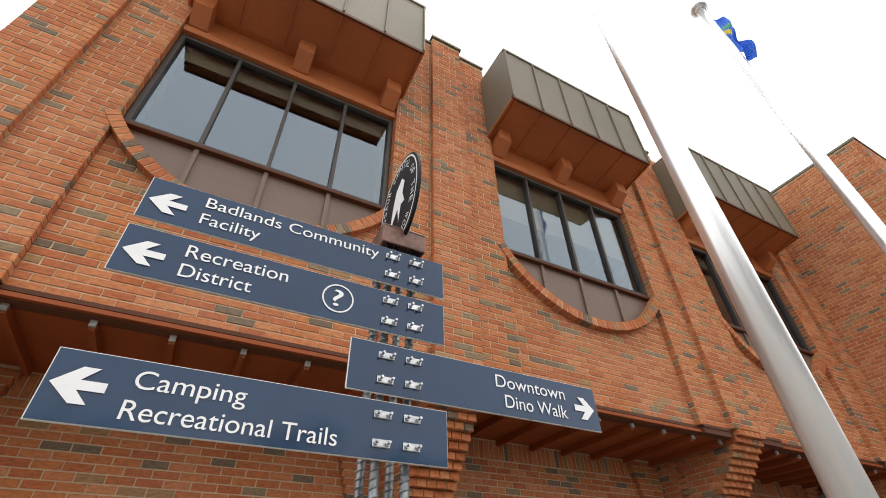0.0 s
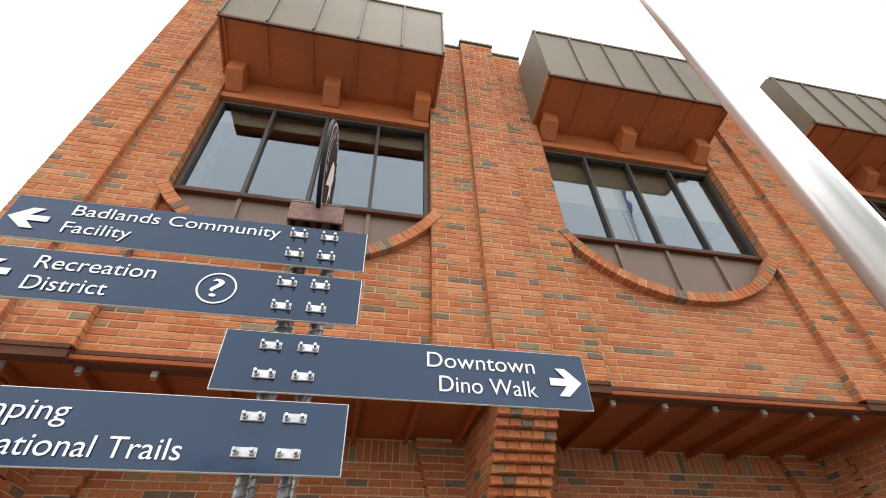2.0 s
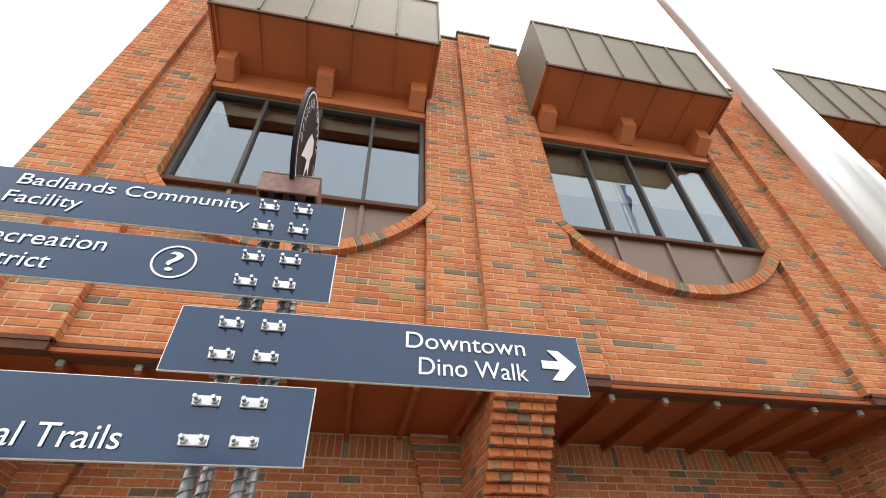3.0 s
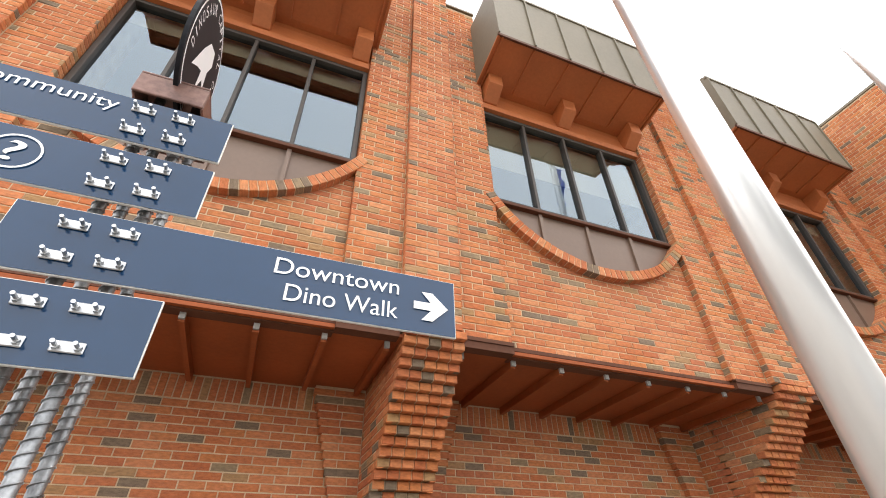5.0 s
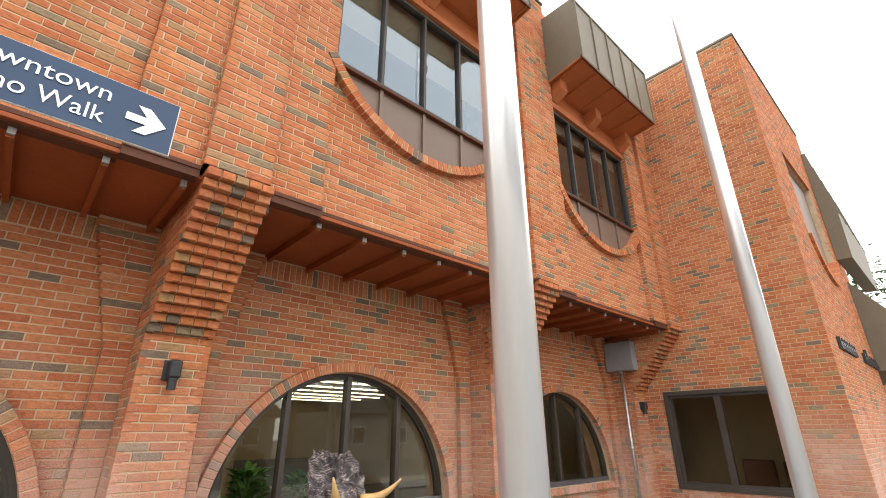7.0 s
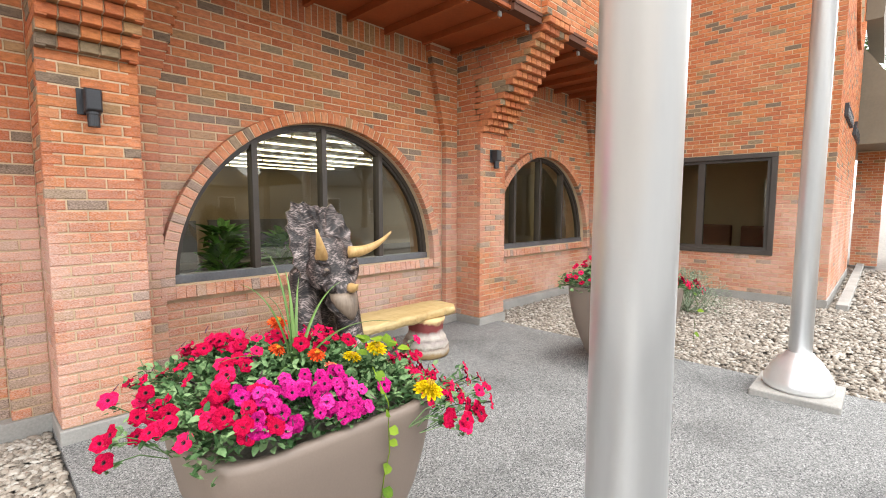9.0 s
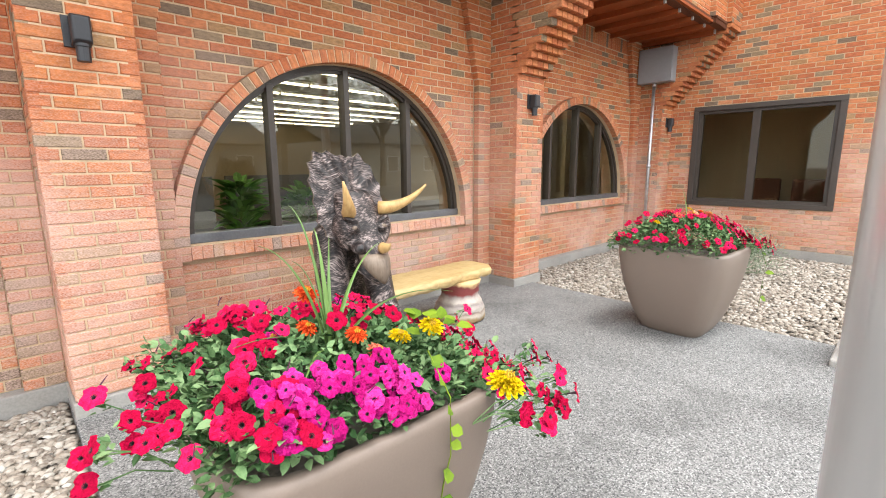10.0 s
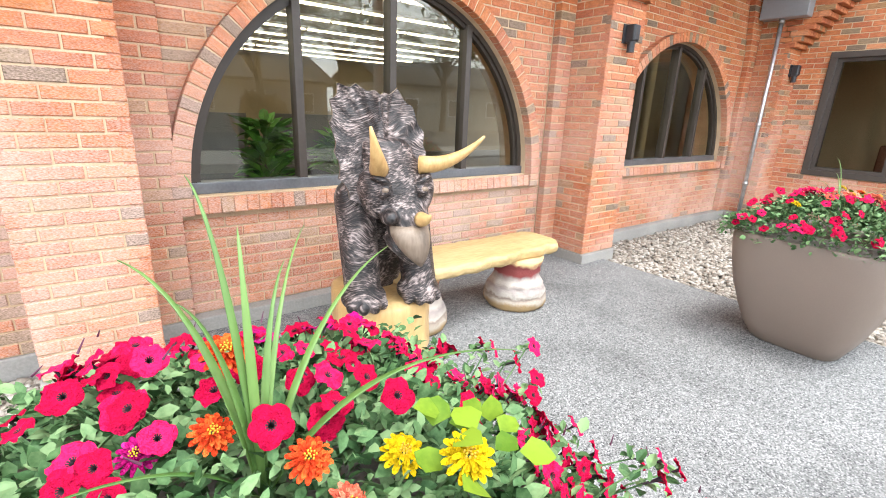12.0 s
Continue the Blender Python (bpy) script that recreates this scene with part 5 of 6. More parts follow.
sm.factor, sm.iterations = .5, 3
bpy.context.view_layer.update()
body = bpy.data.meshes.new_from_object(tmp.evaluated_get(bpy.context.evaluated_depsgraph_get()))
bpy.data.objects.remove(tmp)
g = Geo()

# frill: two lobes with a notch between them and hollow scallops along the rim
rim_marks = [(.19, .0), (.186, .085), (.135, .185), (.068, .25), (.005, .232), (-.035, .24), (-.10, .262), (-.165, .262), (-.196, .20), (-.206, .11), (-.196, .0), (-.19, -.10), (-.158, -.175), (-.09, -.235), (.03, -.20), (.13, -.17), (.17, -.085)]
outline = []
for k, a in enumerate(rim_marks):
    c = rim_marks[(k + 1) % len(rim_marks)]
    for j in range(6):
        t = j / 6
        s = 1 - .055 * math.sin(math.pi * t)
        outline.append(((a[0] + (c[0] - a[0]) * t) * s, (a[1] + (c[1] - a[1]) * t) * s))
layers = 12
for face in (0, 1):
    rows = []
    for layer in range(layers + 1):
        t = layer / layers
        row = []
        for k, (ox, oz) in enumerate(outline):
            x, z = ox * t, oz * t
            ridge = math.exp(-((x + .02) / .032) ** 2) * (1 - .5 * t) if z > 0 else 0
            y = -.13 + .30 * z + 1.6 * x * x - .045 * ridge - .028 * t ** 4
            y += .007 * math.sin(k * 1.05) * t * t
            y += .034 * (1 - .5 * t) if face else 0
            row.append((x + .008, y, 1.125 + z))
        rows.append(row)
    g.rings(rows if face else rows[::-1], cap=False)
    edge = rows[-1]
    if face == 0:
        front_edge = edge
g.rings([front_edge, edge], cap=False, mat=3)


def horn(path, r0, mat=2):
    g.tube(path, [r0 * (1 - .86 * (k / (len(path) - 1)) ** 1.3) for k in range(len(path))], 14, mat)


def curve3(a, b, c, n=9):
    a, b, c = Vector(a), Vector(b), Vector(c)
    return [a * (1 - t) ** 2 + b * 2 * t * (1 - t) + c * t * t for t in [k / n for k in range(n + 1)]]


horn(curve3((-.055, -.25, 1.075), (-.085, -.345, 1.11), (-.118, -.36, 1.235)), .038)
horn(curve3((.115, -.235, 1.09), (.23, -.31, 1.085), (.343, -.34, 1.208)), .036)
horn(curve3((.082, -.345, .895), (.088, -.395, .90), (.092, -.415, .925), 6), .030)
for ex in (-.048, .112):
    g.rings([[(ex + .014 * math.cos(t) * math.sin(a), -.305 - .010 * math.cos(a), 1.003 + .011 * math.sin(t) * math.sin(a)) for t in [2 * math.pi * j / 12 for j in range(12)]] for a in (.2, .7, 1.2, 1.57)], mat=3)
# beak hooking down over the lower jaw
rings = []
for cu, v, z, rx, ry in ((.048, -.30, .862, .078, .062), (.05, -.315, .835, .080, .066), (.056, -.33, .80, .070, .06), (.064, -.345, .765, .052, .046), (.072, -.355, .735, .030, .03), (.078, -.36, .712, .008, .01)):
    rings.append([(cu + rx * math.cos(a), v + ry * math.sin(a), z + .03 * max(0, math.sin(a))) for a in [2 * math.pi * j / 18 for j in range(18)]])
g.rings(rings, mat=3)
rings = []
for cu, v, z, rx, ry in ((.03, -.22, .80, .062, .05), (.04, -.26, .765, .055, .045), (.055, -.29, .73, .04, .035), (.068, -.31, .705, .018, .018)):
    rings.append([(cu + rx * math.cos(a), v + ry * math.sin(a), z) for a in [2 * math.pi * j / 14 for j in range(14)]])
g.rings(rings, mat=0)
# pale log under the feet, rough-hewn, with the trunk going on up behind the body
rr = random.Random(5)
rings = []
nf = 26
wob = [rr.uniform(-.014, .014) for _ in range(nf)]
for z, s in ((.2113, 1.0), (.235, 1.02), (.29, 1.0), (.36, .99), (.43, 1.0), (.465, .985), (.482, .95)):
    ring = []
    for k in range(nf):
        a = 2 * math.pi * k / nf
        c, sn = math.cos(a), math.sin(a)
        q = (abs(c) ** 3.0 + abs(sn) ** 3.0) ** (-1 / 3.0)
        ring.append((.025 + (.215 + wob[k]) * s * c * q, .02 + (.245 + wob[(k * 3) % nf]) * s * sn * q, z + (.006 * rr.uniform(-1, 1) if z > .4 else 0)))
    rings.append(ring)
g.rings(rings, mat=1)
base = len(body.vertices)
whole = Geo()
whole.v = [tuple(v.co) for v in body.vertices] + g.v
whole.f = [tuple(p.vertices) for p in body.polygons] + [tuple(base + i for i in f) for f in g.f]
whole.m = [0] * len(body.polygons) + g.m
statue = thing("dinosaur_statue", whole, [CARVED, PALE_WOOD, HORN, BEAK], "carved dark-stained wooden triceratops on a pale log block", "statue", smooth=True)
statue.matrix_world = pose(3.285, 3.97, -.262, 0, 0, -12) @ Matrix.Scale(1.24, 4)

# ---- log bench ----
bench = empty("log_bench", "pale live-edge log slab bench on carved painted pedestals", "bench", at=(0, 0, 0))
SLAB = material("yellow_varnished_slab", [(0.3, (0.36, 0.23, 0.085)), (0.5, (0.48, 0.34, 0.15)), (0.7, (0.58, 0.43, 0.21))], 0.55, scale=5, fine=40, bump=0.25, fine_bump=0.2, distance=0.006, stretch=(.3, 1.5, 1))
rr = random.Random(8)
rings = []
nx = 22
for k in range(nx + 1):
    t = k / nx
    x = 3.55 + 1.25 * t
    end = 1 - .28 * max(0, (abs(t - .5) - .44) / .06) ** 2
    f, bk = 3.83 + rr.uniform(-.018, .018) - .02 * math.sin(5 * t), 4.25 + rr.uniform(-.012, .012)
    mid, hw = (f + bk) / 2, (bk - f) / 2 * end
    zt = .447 + rr.uniform(-.003, .003)
    rings.append([(x, mid - hw * .93, zt), (x, mid - hw * .5, zt + .004), (x, mid + hw * .5, zt + .004), (x, mid + hw * .95, zt), (x, mid + hw, zt - .04), (x, mid + hw * .9, .365), (x, mid - hw * .8, .362 + rr.uniform(-.01, .006)), (x, mid - hw * .97, .385 + rr.uniform(-.012, .012)), (x, mid - hw, .42)])
g = Geo()
g.rings(rings)
sl = part("seat_slab", g, SLAB, bench, smooth=False)
bevel(sl, .01, 2)
PED = bpy.data.materials.new("painted_banded_wood")
PED.use_nodes = True
n, l = PED.node_tree.nodes, PED.node_tree.links
bs = n["Principled BSDF"]
bs.inputs["Roughness"].default_value = .72
tc, sp, nz = n.new("ShaderNodeTexCoord"), n.new("ShaderNodeSeparateXYZ"), n.new("ShaderNodeTexNoise")
nz.inputs["Scale"].default_value, nz.inputs["Detail"].default_value = 14, 8
l.new(tc.outputs["Object"], sp.inputs[0])
l.new(tc.outputs["Object"], nz.inputs["Vector"])
ma = n.new("ShaderNodeMath")
ma.operation = 'MULTIPLY_ADD'
ma.inputs[1].default_value = .09
l.new(nz.outputs["Fac"], ma.inputs[0])
l.new(sp.outputs[2], ma.inputs[2])
mr = n.new("ShaderNodeMapRange")
mr.inputs[1].default_value, mr.inputs[2].default_value = .04, .42
l.new(ma.outputs[0], mr.inputs[0])
rp = n.new("ShaderNodeValToRGB")
el = rp.color_ramp.elements
for p, c in ((.12, (.34, .23, .11)), (.2, (.42, .36, .29)), (.27, (.25, .19, .15)), (.31, (.46, .41, .35)), (.42, (.30, .25, .23)), (.5, (.46, .40, .34)), (.62, (.33, .28, .25)), (.70, (.25, .05, .045)), (.84, (.21, .045, .04))):
    el.new(p).color = (*c, 1)
el[0].color = (.36, .24, .11, 1)
el[-1].color = (.60, .42, .20, 1)
el[-1].position = .9
l.new(mr.outputs[0], rp.inputs[0])
l.new(rp.outputs[0], bs.inputs["Base Color"])
bp = n.new("ShaderNodeBump")
bp.inputs["Strength"].default_value, bp.inputs["Distance"].default_value = .6, .015
l.new(nz.outputs["Fac"], bp.inputs["Height"])
l.new(bp.outputs[0], bs.inputs["Normal"])
for cx, cy in ((4.46, 3.98), (3.60, 4.06)):
    g = Geo()
    rings = []
    for z, r in ((0.0, .200), (.012, .215), (.04, .228), (.085, .230), (.10, .218), (.11, .222), (.15, .208), (.165, .196), (.175, .198), (.205, .18), (.215, .168), (.25, .162), (.262, .168), (.30, .166), (.31, .172), (.335, .180), (.364, .184)):
        rings.append([((r + rr.uniform(-.006, .006)) * math.cos(2 * math.pi * k / 34), (r + rr.uniform(-.006, .006)) * math.sin(2 * math.pi * k / 34), z + rr.uniform(-.003, .003) * (0 < z < .36)) for k in range(34)])
    g.rings(rings)
    p = part("pedestal", g, PED, bench, smooth=True)
    p.location = (cx, cy, 0)


# ---- planters and flowers ----
def squarish(a, w, p=4.2):
    c, s = math.cos(a), math.sin(a)
    q = (abs(c) ** p + abs(s) ** p) ** (-1 / p)
    return w * c * q, w * s * q


def planter(x, y, yaw, label, size):
    pot = empty("planter", label, "planter", "flower planters", at=(x, y, 0))
    pot.rotation_euler[2] = radians(yaw)
    N = 72
    outer = [(.0, 0.222), (.012, 0.238), (.10, 0.285), (.22, 0.326), (.36, 0.366), (.49, 0.390), (.61, 0.405), (.675, 0.409), (.694, 0.405), (.70, 0.396), (.698, 0.371), (.685, 0.360), (.60, 0.355)]
    g = Geo()
    g.rings([[(*squarish(2 * math.pi * k / N, w * size, 5.0 + 3 * z), z) for k in range(N)] for z, w in outer], cap=False)
    g.face([(*squarish(2 * math.pi * k / N, .222 * size, 5.0), 0) for k in reversed(range(N))])
    part("shell", g, POT, pot, smooth=True)
    g = Geo()
    g.face([(*squarish(2 * math.pi * k / N, .354 * size, 5.5), .615) for k in range(N)])
    part("potting_soil", g, SOIL, pot, "dark potting soil")
    return pot


PETAL = {}
for nm, c1, c2 in (("red", (.60, .004, .055), (.80, .016, .115)), ("magenta", (.58, .010, .20), (.78, .05, .34)), ("yellow", (.76, .50, .003), (.84, .64, .006)), ("orange", (.75, .06, .015), (.88, .16, .03)), ("salmon", (.75, .14, .08), (.86, .28, .16))):
    PETAL[nm] = material(nm + "_petal", [(.3, tuple(v * .7 for v in c1)), (.5, c1), (.72, c2)], .8, scale=2.2, fine=11, bump=.4, fine_bump=.5, distance=.08, island=.5, specular=.06)
THROAT = material("dark_flower_throat", two((.02, .006, .012), .2), .7, fine=90)
FLORET = material("golden_florets", two((.62, .38, .02), .3), .8, fine=200)
LEAF = material("petunia_leaf", [(.2, (.034, .080, .026)), (.5, (.095, .178, .066)), (.8, (.19, .285, .125))], .6, scale=30, fine=120, bump=.2, fine_bump=.2, distance=.002, island=.7, specular=.2)
LIME = material("lime_leaf", [(.25, (.065, .13, .008)), (.75, (.17, .25, .018))], .6, scale=20, fine=90, bump=.2, fine_bump=.2, distance=.002, island=.6, specular=.15)
SPIKE = material("spike_leaf", [(.25, (.05, .115, .02)), (.75, (.13, .225, .05))], .5, scale=10, fine=60, bump=.15, fine_bump=.15, distance=.002, stretch=(1, 1, .2), island=.5)
BUD = material("wilted_bud", two((.09, .02, .05), .3), .7, fine=80)


def petunia_mesh(name, mat, seed):
    """A five-lobed trumpet, radius 1, facing +z."""
    r, g, N = random.Random(seed), Geo(), 30
    ph = r.uniform(0, 6)
    lob = lambda a: .82 + .20 * abs(math.cos(2.5 * a + ph)) ** .7 + .03 * math.sin(3 * a + ph)
    wav = lambda a: .13 * math.sin(5 * a + 2 * ph) + .09 * math.sin(11 * a + ph)
    prof = [(.06, -1.15), (.09, -.45), (.15, -.12), (.24, -.035), (.62, .02), (.86, .03), (1.0, -.05)]
    rings = []
    for rr2, z in prof:
        f = max(0, (rr2 - .3) / .7)
        rings.append([(rr2 * (1 + (lob(a) - 1) * f) * math.cos(a), rr2 * (1 + (lob(a) - 1) * f) * math.sin(a), z + wav(a) * f * f) for a in [2 * math.pi * k / N for k in range(N)]])
    g.rings(rings, cap=False)
    g.m = [(1 if i // N in (0, 1) or (i // N == 2 and i % 3) else 0) for i in range(len(g.f))]
    return g.mesh(name, [mat, THROAT], True)


def zinnia_mesh(name, mat, layers, seed):
    """Layers of strap petals round a golden heart, radius 1, facing +z."""
    r, g = random.Random(seed), Geo()
    for L in range(layers):
        n = 14 - L
        rad, h = 1.0 - .17 * L, .12 * L
        for k in range(n):
            a = 2 * math.pi * (k + .5 * (L % 2)) / n + r.uniform(-.06, .06)
            w = 3.0 / n
            t = h + r.uniform(-.05, .05)
            ca, sa = math.cos(a), math.sin(a)
            q = [(.12, -w * .3, h * .6), (rad * .6, -w * .62 * rad, t + .06), (rad * .9, -w * .6 * rad, t + .03), (rad * 1.02, -w * .25 * rad, t - .02), (rad * 1.02, w * .25 * rad, t - .02), (rad * .9, w * .6 * rad, t + .03), (rad * .6, w * .62 * rad, t + .06), (.12, w * .3, h * .6)]
            g.face([(u * ca - v * sa, u * sa + v * ca, z) for u, v, z in q])
    for k in range(14):
        a, rr2 = 2.4 * k, .045 * math.sqrt(k) * 1.6
        g.box(rr2 * math.cos(a) - .03, rr2 * math.cos(a) + .03, rr2 * math.sin(a) - .03, rr2 * math.sin(a) + .03, .1 * layers, .1 * layers + .13, 1)
    return g.mesh(name, [mat, FLORET], False)


BLOOM = {c: [petunia_mesh("blossom", PETAL[c], s) for s in range(4)] for c in ("red", "magenta", "salmon")}
ZIN = {"yellow": zinnia_mesh("zinnia_blossom", PETAL["yellow"], 3, 1), "orange": zinnia_mesh("zinnia_blossom", PETAL["orange"], 4, 2), "salmon": zinnia_mesh("zinnia_blossom", PETAL["salmon"], 5, 3), "pompon": zinnia_mesh("zinnia_blossom", PETAL["yellow"], 6, 4), "pink": zinnia_mesh("zinnia_blossom", PETAL["magenta"], 6, 5)}


def leaf(g, p, d, up, size, wide=.42, mat=0):
    """A folded pointed leaf from p along d."""
    d = d.normalized()
    s = d.cross(up)
    s = s.normalized() if s.length > 1e-4 else Vector((1, 0, 0))
    u = s.cross(d)
    L = size
    k = len(g.v)
    pts = [p, p + d * L * .35 + s * L * wide * .5 + u * L * .10, p + d * L * .72 + s * L * wide * .38 + u * L * .07, p + d * L - u * L * .06, p + d * L * .72 - s * L * wide * .38 + u * L * .07, p + d * L * .35 - s * L * wide * .5 + u * L * .10, p + d * L * .4 + u * L * .0, p + d * L * .75 - u * L * .01]
    g.v.extend(tuple(q) for q in pts)
    for f in ((0, 1, 6), (1, 2, 7, 6), (2, 3, 7), (0, 6, 5), (6, 7, 4, 5), (7, 3, 4)):
        g.f.append(tuple(k + i for i in f))
        g.m.append(mat)


def mound(x, y, u, v, top, spill=1.0):
    """A point on the planted mound: u, v in -1..1 over the pot; lower and outside near the rim."""
    r = min(1.0, max(abs(u), abs(v)))
    z = top - (top - .715) * r ** 2.8
    return Vector((x + u * .41 * spill, y + v * .41 * spill, z - .035 * u))


def stem(g, a, b, r=.0018):
    m = (a + b) / 2 + Vector((0, 0, .02))
    g.tube([a, m, b], r, 5)


def planting(x, y, yaw, spots, top, leaves, seed, blossom_size, label):
    """A mixed bedding plant in a pot: foliage, stems and single blossoms. spots: (colour, count, u0, u1, v0, v1)."""
    r = random.Random(seed)
    plant = empty("bedding_plant", label, "flowers", "planter flowers", at=(x, y, .64))
    bpy.context.view_layer.update()
    inv = plant.matrix_world.inverted()
    R = pose(x, y, 0, 0, 0, yaw) @ Matrix.Translation((-x, -y, 0))
    g = Geo()
    for _ in range(leaves):
        u, v = r.triangular(-1.2, 1.4, .2) if r.random() < .3 else r.uniform(-1.08, 1.15), r.uniform(-.90, 1.1)
        p = mound(x, y, u, v, top)
        e = max(abs(u), abs(v))
        p.z += r.uniform(-.10, .005) + (.06 * r.random() if e > .95 else 0)
        out = Vector((u, v, 0)) * r.uniform(.2, 1.2) + Vector((r.uniform(-1, 1), r.uniform(-1, 1), r.uniform(-.5, 1.1)))
        leaf(g, R @ p, out, Vector((r.uniform(-.8, .8), r.uniform(-.8, .8), 1)), r.uniform(.020, .042) * (1.25 if r.random() < .1 else 1), r.uniform(.45, .66))
    fo = part("foliage", g, LEAF, plant, kind="stuff", smooth=True)
    fo.matrix_parent_inverse = inv
    st = Geo()
    centre = Vector((x, y, top - .28))
    for colour, count, u0, u1, v0, v1 in spots:
        for _ in range(count):
            u, v = r.uniform(u0, u1), r.uniform(v0, v1)
            p = R @ (mound(x, y, u, v, top) + Vector((0, 0, r.uniform(.012, .055))))
            e = max(abs(u), abs(v))
            if e > 1.05:
                p.z -= (e - 1.05) * r.uniform(-.14, .20)
            d = (p - centre).normalized() * .7 + Vector((r.uniform(-.55, .45), r.uniform(-1.0, .1), r.uniform(.1, .7)))
            me = BLOOM[colour][r.randrange(4)]
            ob = new("blossom", me)
            ob.parent = plant
            q = d.to_track_quat("Z", "Y").to_matrix().to_4x4()
            s = blossom_size * r.uniform(.78, 1.12) * (.88 if colour == "magenta" else 1)
            ob.matrix_local = inv @ Matrix.Translation(p) @ q @ pose(0, 0, 0, 0, 0, r.uniform(0, 360)) @ Matrix.Diagonal((s, s, s * r.uniform(.8, 1.1), 1))
            stem(st, p - d.normalized() * s * 1.1, R @ mound(x, y, u * .75, v * .75, top) - Vector((0, 0, .08)))
            if e > .9:
                for _ in range(7):
                    leaf(st, p - d.normalized() * s * r.uniform(.9, 1.6) + Vector((r.uniform(-.02, .02), r.uniform(-.02, .02), r.uniform(-.02, .01))), Vector((r.uniform(-1, 1), r.uniform(-1, 1), r.uniform(-.3, .5))), Vector((0, 0, 1)), r.uniform(.020, .040), .55)
            if r.random() < .22:
                b0 = p + Vector((r.uniform(-.05, .05), r.uniform(-.05, .05), r.uniform(-.01, .04)))
                st.tube([b0, b0 + Vector((r.uniform(-.03, .03), r.uniform(-.03, .03), .03)).normalized() * .026], [.0022, .0009], 6, 1)
    so = part("greenery", st, [LEAF, BUD], plant, kind="stuff")
    so.matrix_parent_inverse = inv
    return plant, inv, R


def zinnias(plant, inv, items, size):
    for colour, p, k in items:
        ob = new("zinnia_blossom", ZIN[colour])
        ob.parent = plant
        d = Vector((rng.uniform(-.3, .3), rng.uniform(-.8, -.2), 1))
        s = size * k
        ob.matrix_local = inv @ Matrix.Translation(p) @ d.to_track_quat("Z", "Y").to_matrix().to_4x4() @ Matrix.Diagonal((s, s, s, 1))


P1, P2 = (2.275, 2.445), (5.61, 2.52)
planter(*P1, -3, "large taupe tapered square planter full of flowers", 1.0)
planter(*P2, -2, "large taupe tapered square planter beside the stone bed", 1.0)
plant, inv, R = planting(*P1, -3, [
    ("red", 46, -1.2, -.45, -.75, .95), ("red", 8, -1.55, -1.2, -.7, .1), ("red", 12, -.95, -.55, -1.0, -.7), ("red", 42, -.7, .95, .3, 1.12), ("red", 52, .75, 1.55, -1.1, .8), ("red", 30, .9, 1.7, -.9, .3), ("red", 18, .6, 1.3, -1.45, -.9), ("red", 16, -.4, .6, -.35, .4),
    ("magenta", 58, -.80, .12, -1.0, -.66), ("magenta", 6, .05, .40, -1.0, -.82), ("magenta", 9, .0, .7, .5, 1.0)], .885, 7500, 21, .0285, "red and magenta petunias with green foliage filling a planter")
zinnias(plant, inv, [("pompon", (2.427, 1.865, .83), 1.3), ("yellow", (2.396, 2.238, .862), .95), ("yellow", (2.438, 2.144, .905), 1.0), ("orange", (2.269, 2.273, .89), .85), ("salmon", (2.293, 2.208, .85), .85), ("orange", (2.212, 2.445, .985), 1.0), ("orange", (2.17, 2.37, .91), .8), ("pink", (2.084, 2.407, .89), .7)], .038)
plant2, inv2, R2 = planting(*P2, -2, [("red", 125, -1.15, 1.15, -1.05, 1.0), ("red", 50, .3, 1.3, -1.3, -.3), ("salmon", 8, -.3, .5, -.4, .4)], .93, 4200, 33, .028, "red petunias with trailing green foliage filling a planter")
zinnias(plant2, inv2, [("salmon", (5.53, 2.46, .96), 1.1), ("salmon", (5.61, 2.36, .96), 1.1), ("orange", (5.77, 2.46, .96), .9), ("yellow", (5.37, 2.66, .90), .8), ("yellow", (5.79, 2.56, .98), .8)], .04)


def lime_vine(plant, inv, clump, trail, n, seed):
    r, g = random.Random(seed), Geo()
    for _ in range(n):
        p = Vector(clump) + Vector((r.uniform(-.06, .06), r.uniform(-.06, .06), r.uniform(-.04, .02)))
        leaf(g, p, Vector((r.uniform(-1, 1), r.uniform(-1, .6), r.uniform(-.2, .5))), Vector((0, -.2, 1)), r.uniform(.035, .055), .95)
    path = [Vector(q) for q in trail]
    g.tube(path, .002, 5)
    for a, b in zip(path, path[1:]):
        for t in (.15, .6) if r.random() < .6 else (.4,):
            p = a.lerp(b, t)
            leaf(g, p, Vector((r.uniform(-1, 1), -.7, r.uniform(-.6, .2))), Vector((0, -1, .4)), r.uniform(.032, .068), .95)
    ob = part("lime_vine", g, LIME, plant, "lime-green trailing vine", smooth=True, kind="stuff")
    ob.matrix_parent_inverse = inv


lime_vine(plant, inv, (2.47, 2.17, .90), [(2.40, 2.12, .85), (2.39, 2.02, .75), (2.385, 2.015, .68), (2.40, 2.03, .57), (2.39, 2.05, .47), (2.39, 2.07, .36)], 14, 2)
lime_vine(plant2, inv2, (5.75, 2.46, .93), [(5.92, 2.06, .72), (5.97, 2.01, .55), (5.95, 2.02, .4), (5.97, 2.03, .2)], 24, 4)


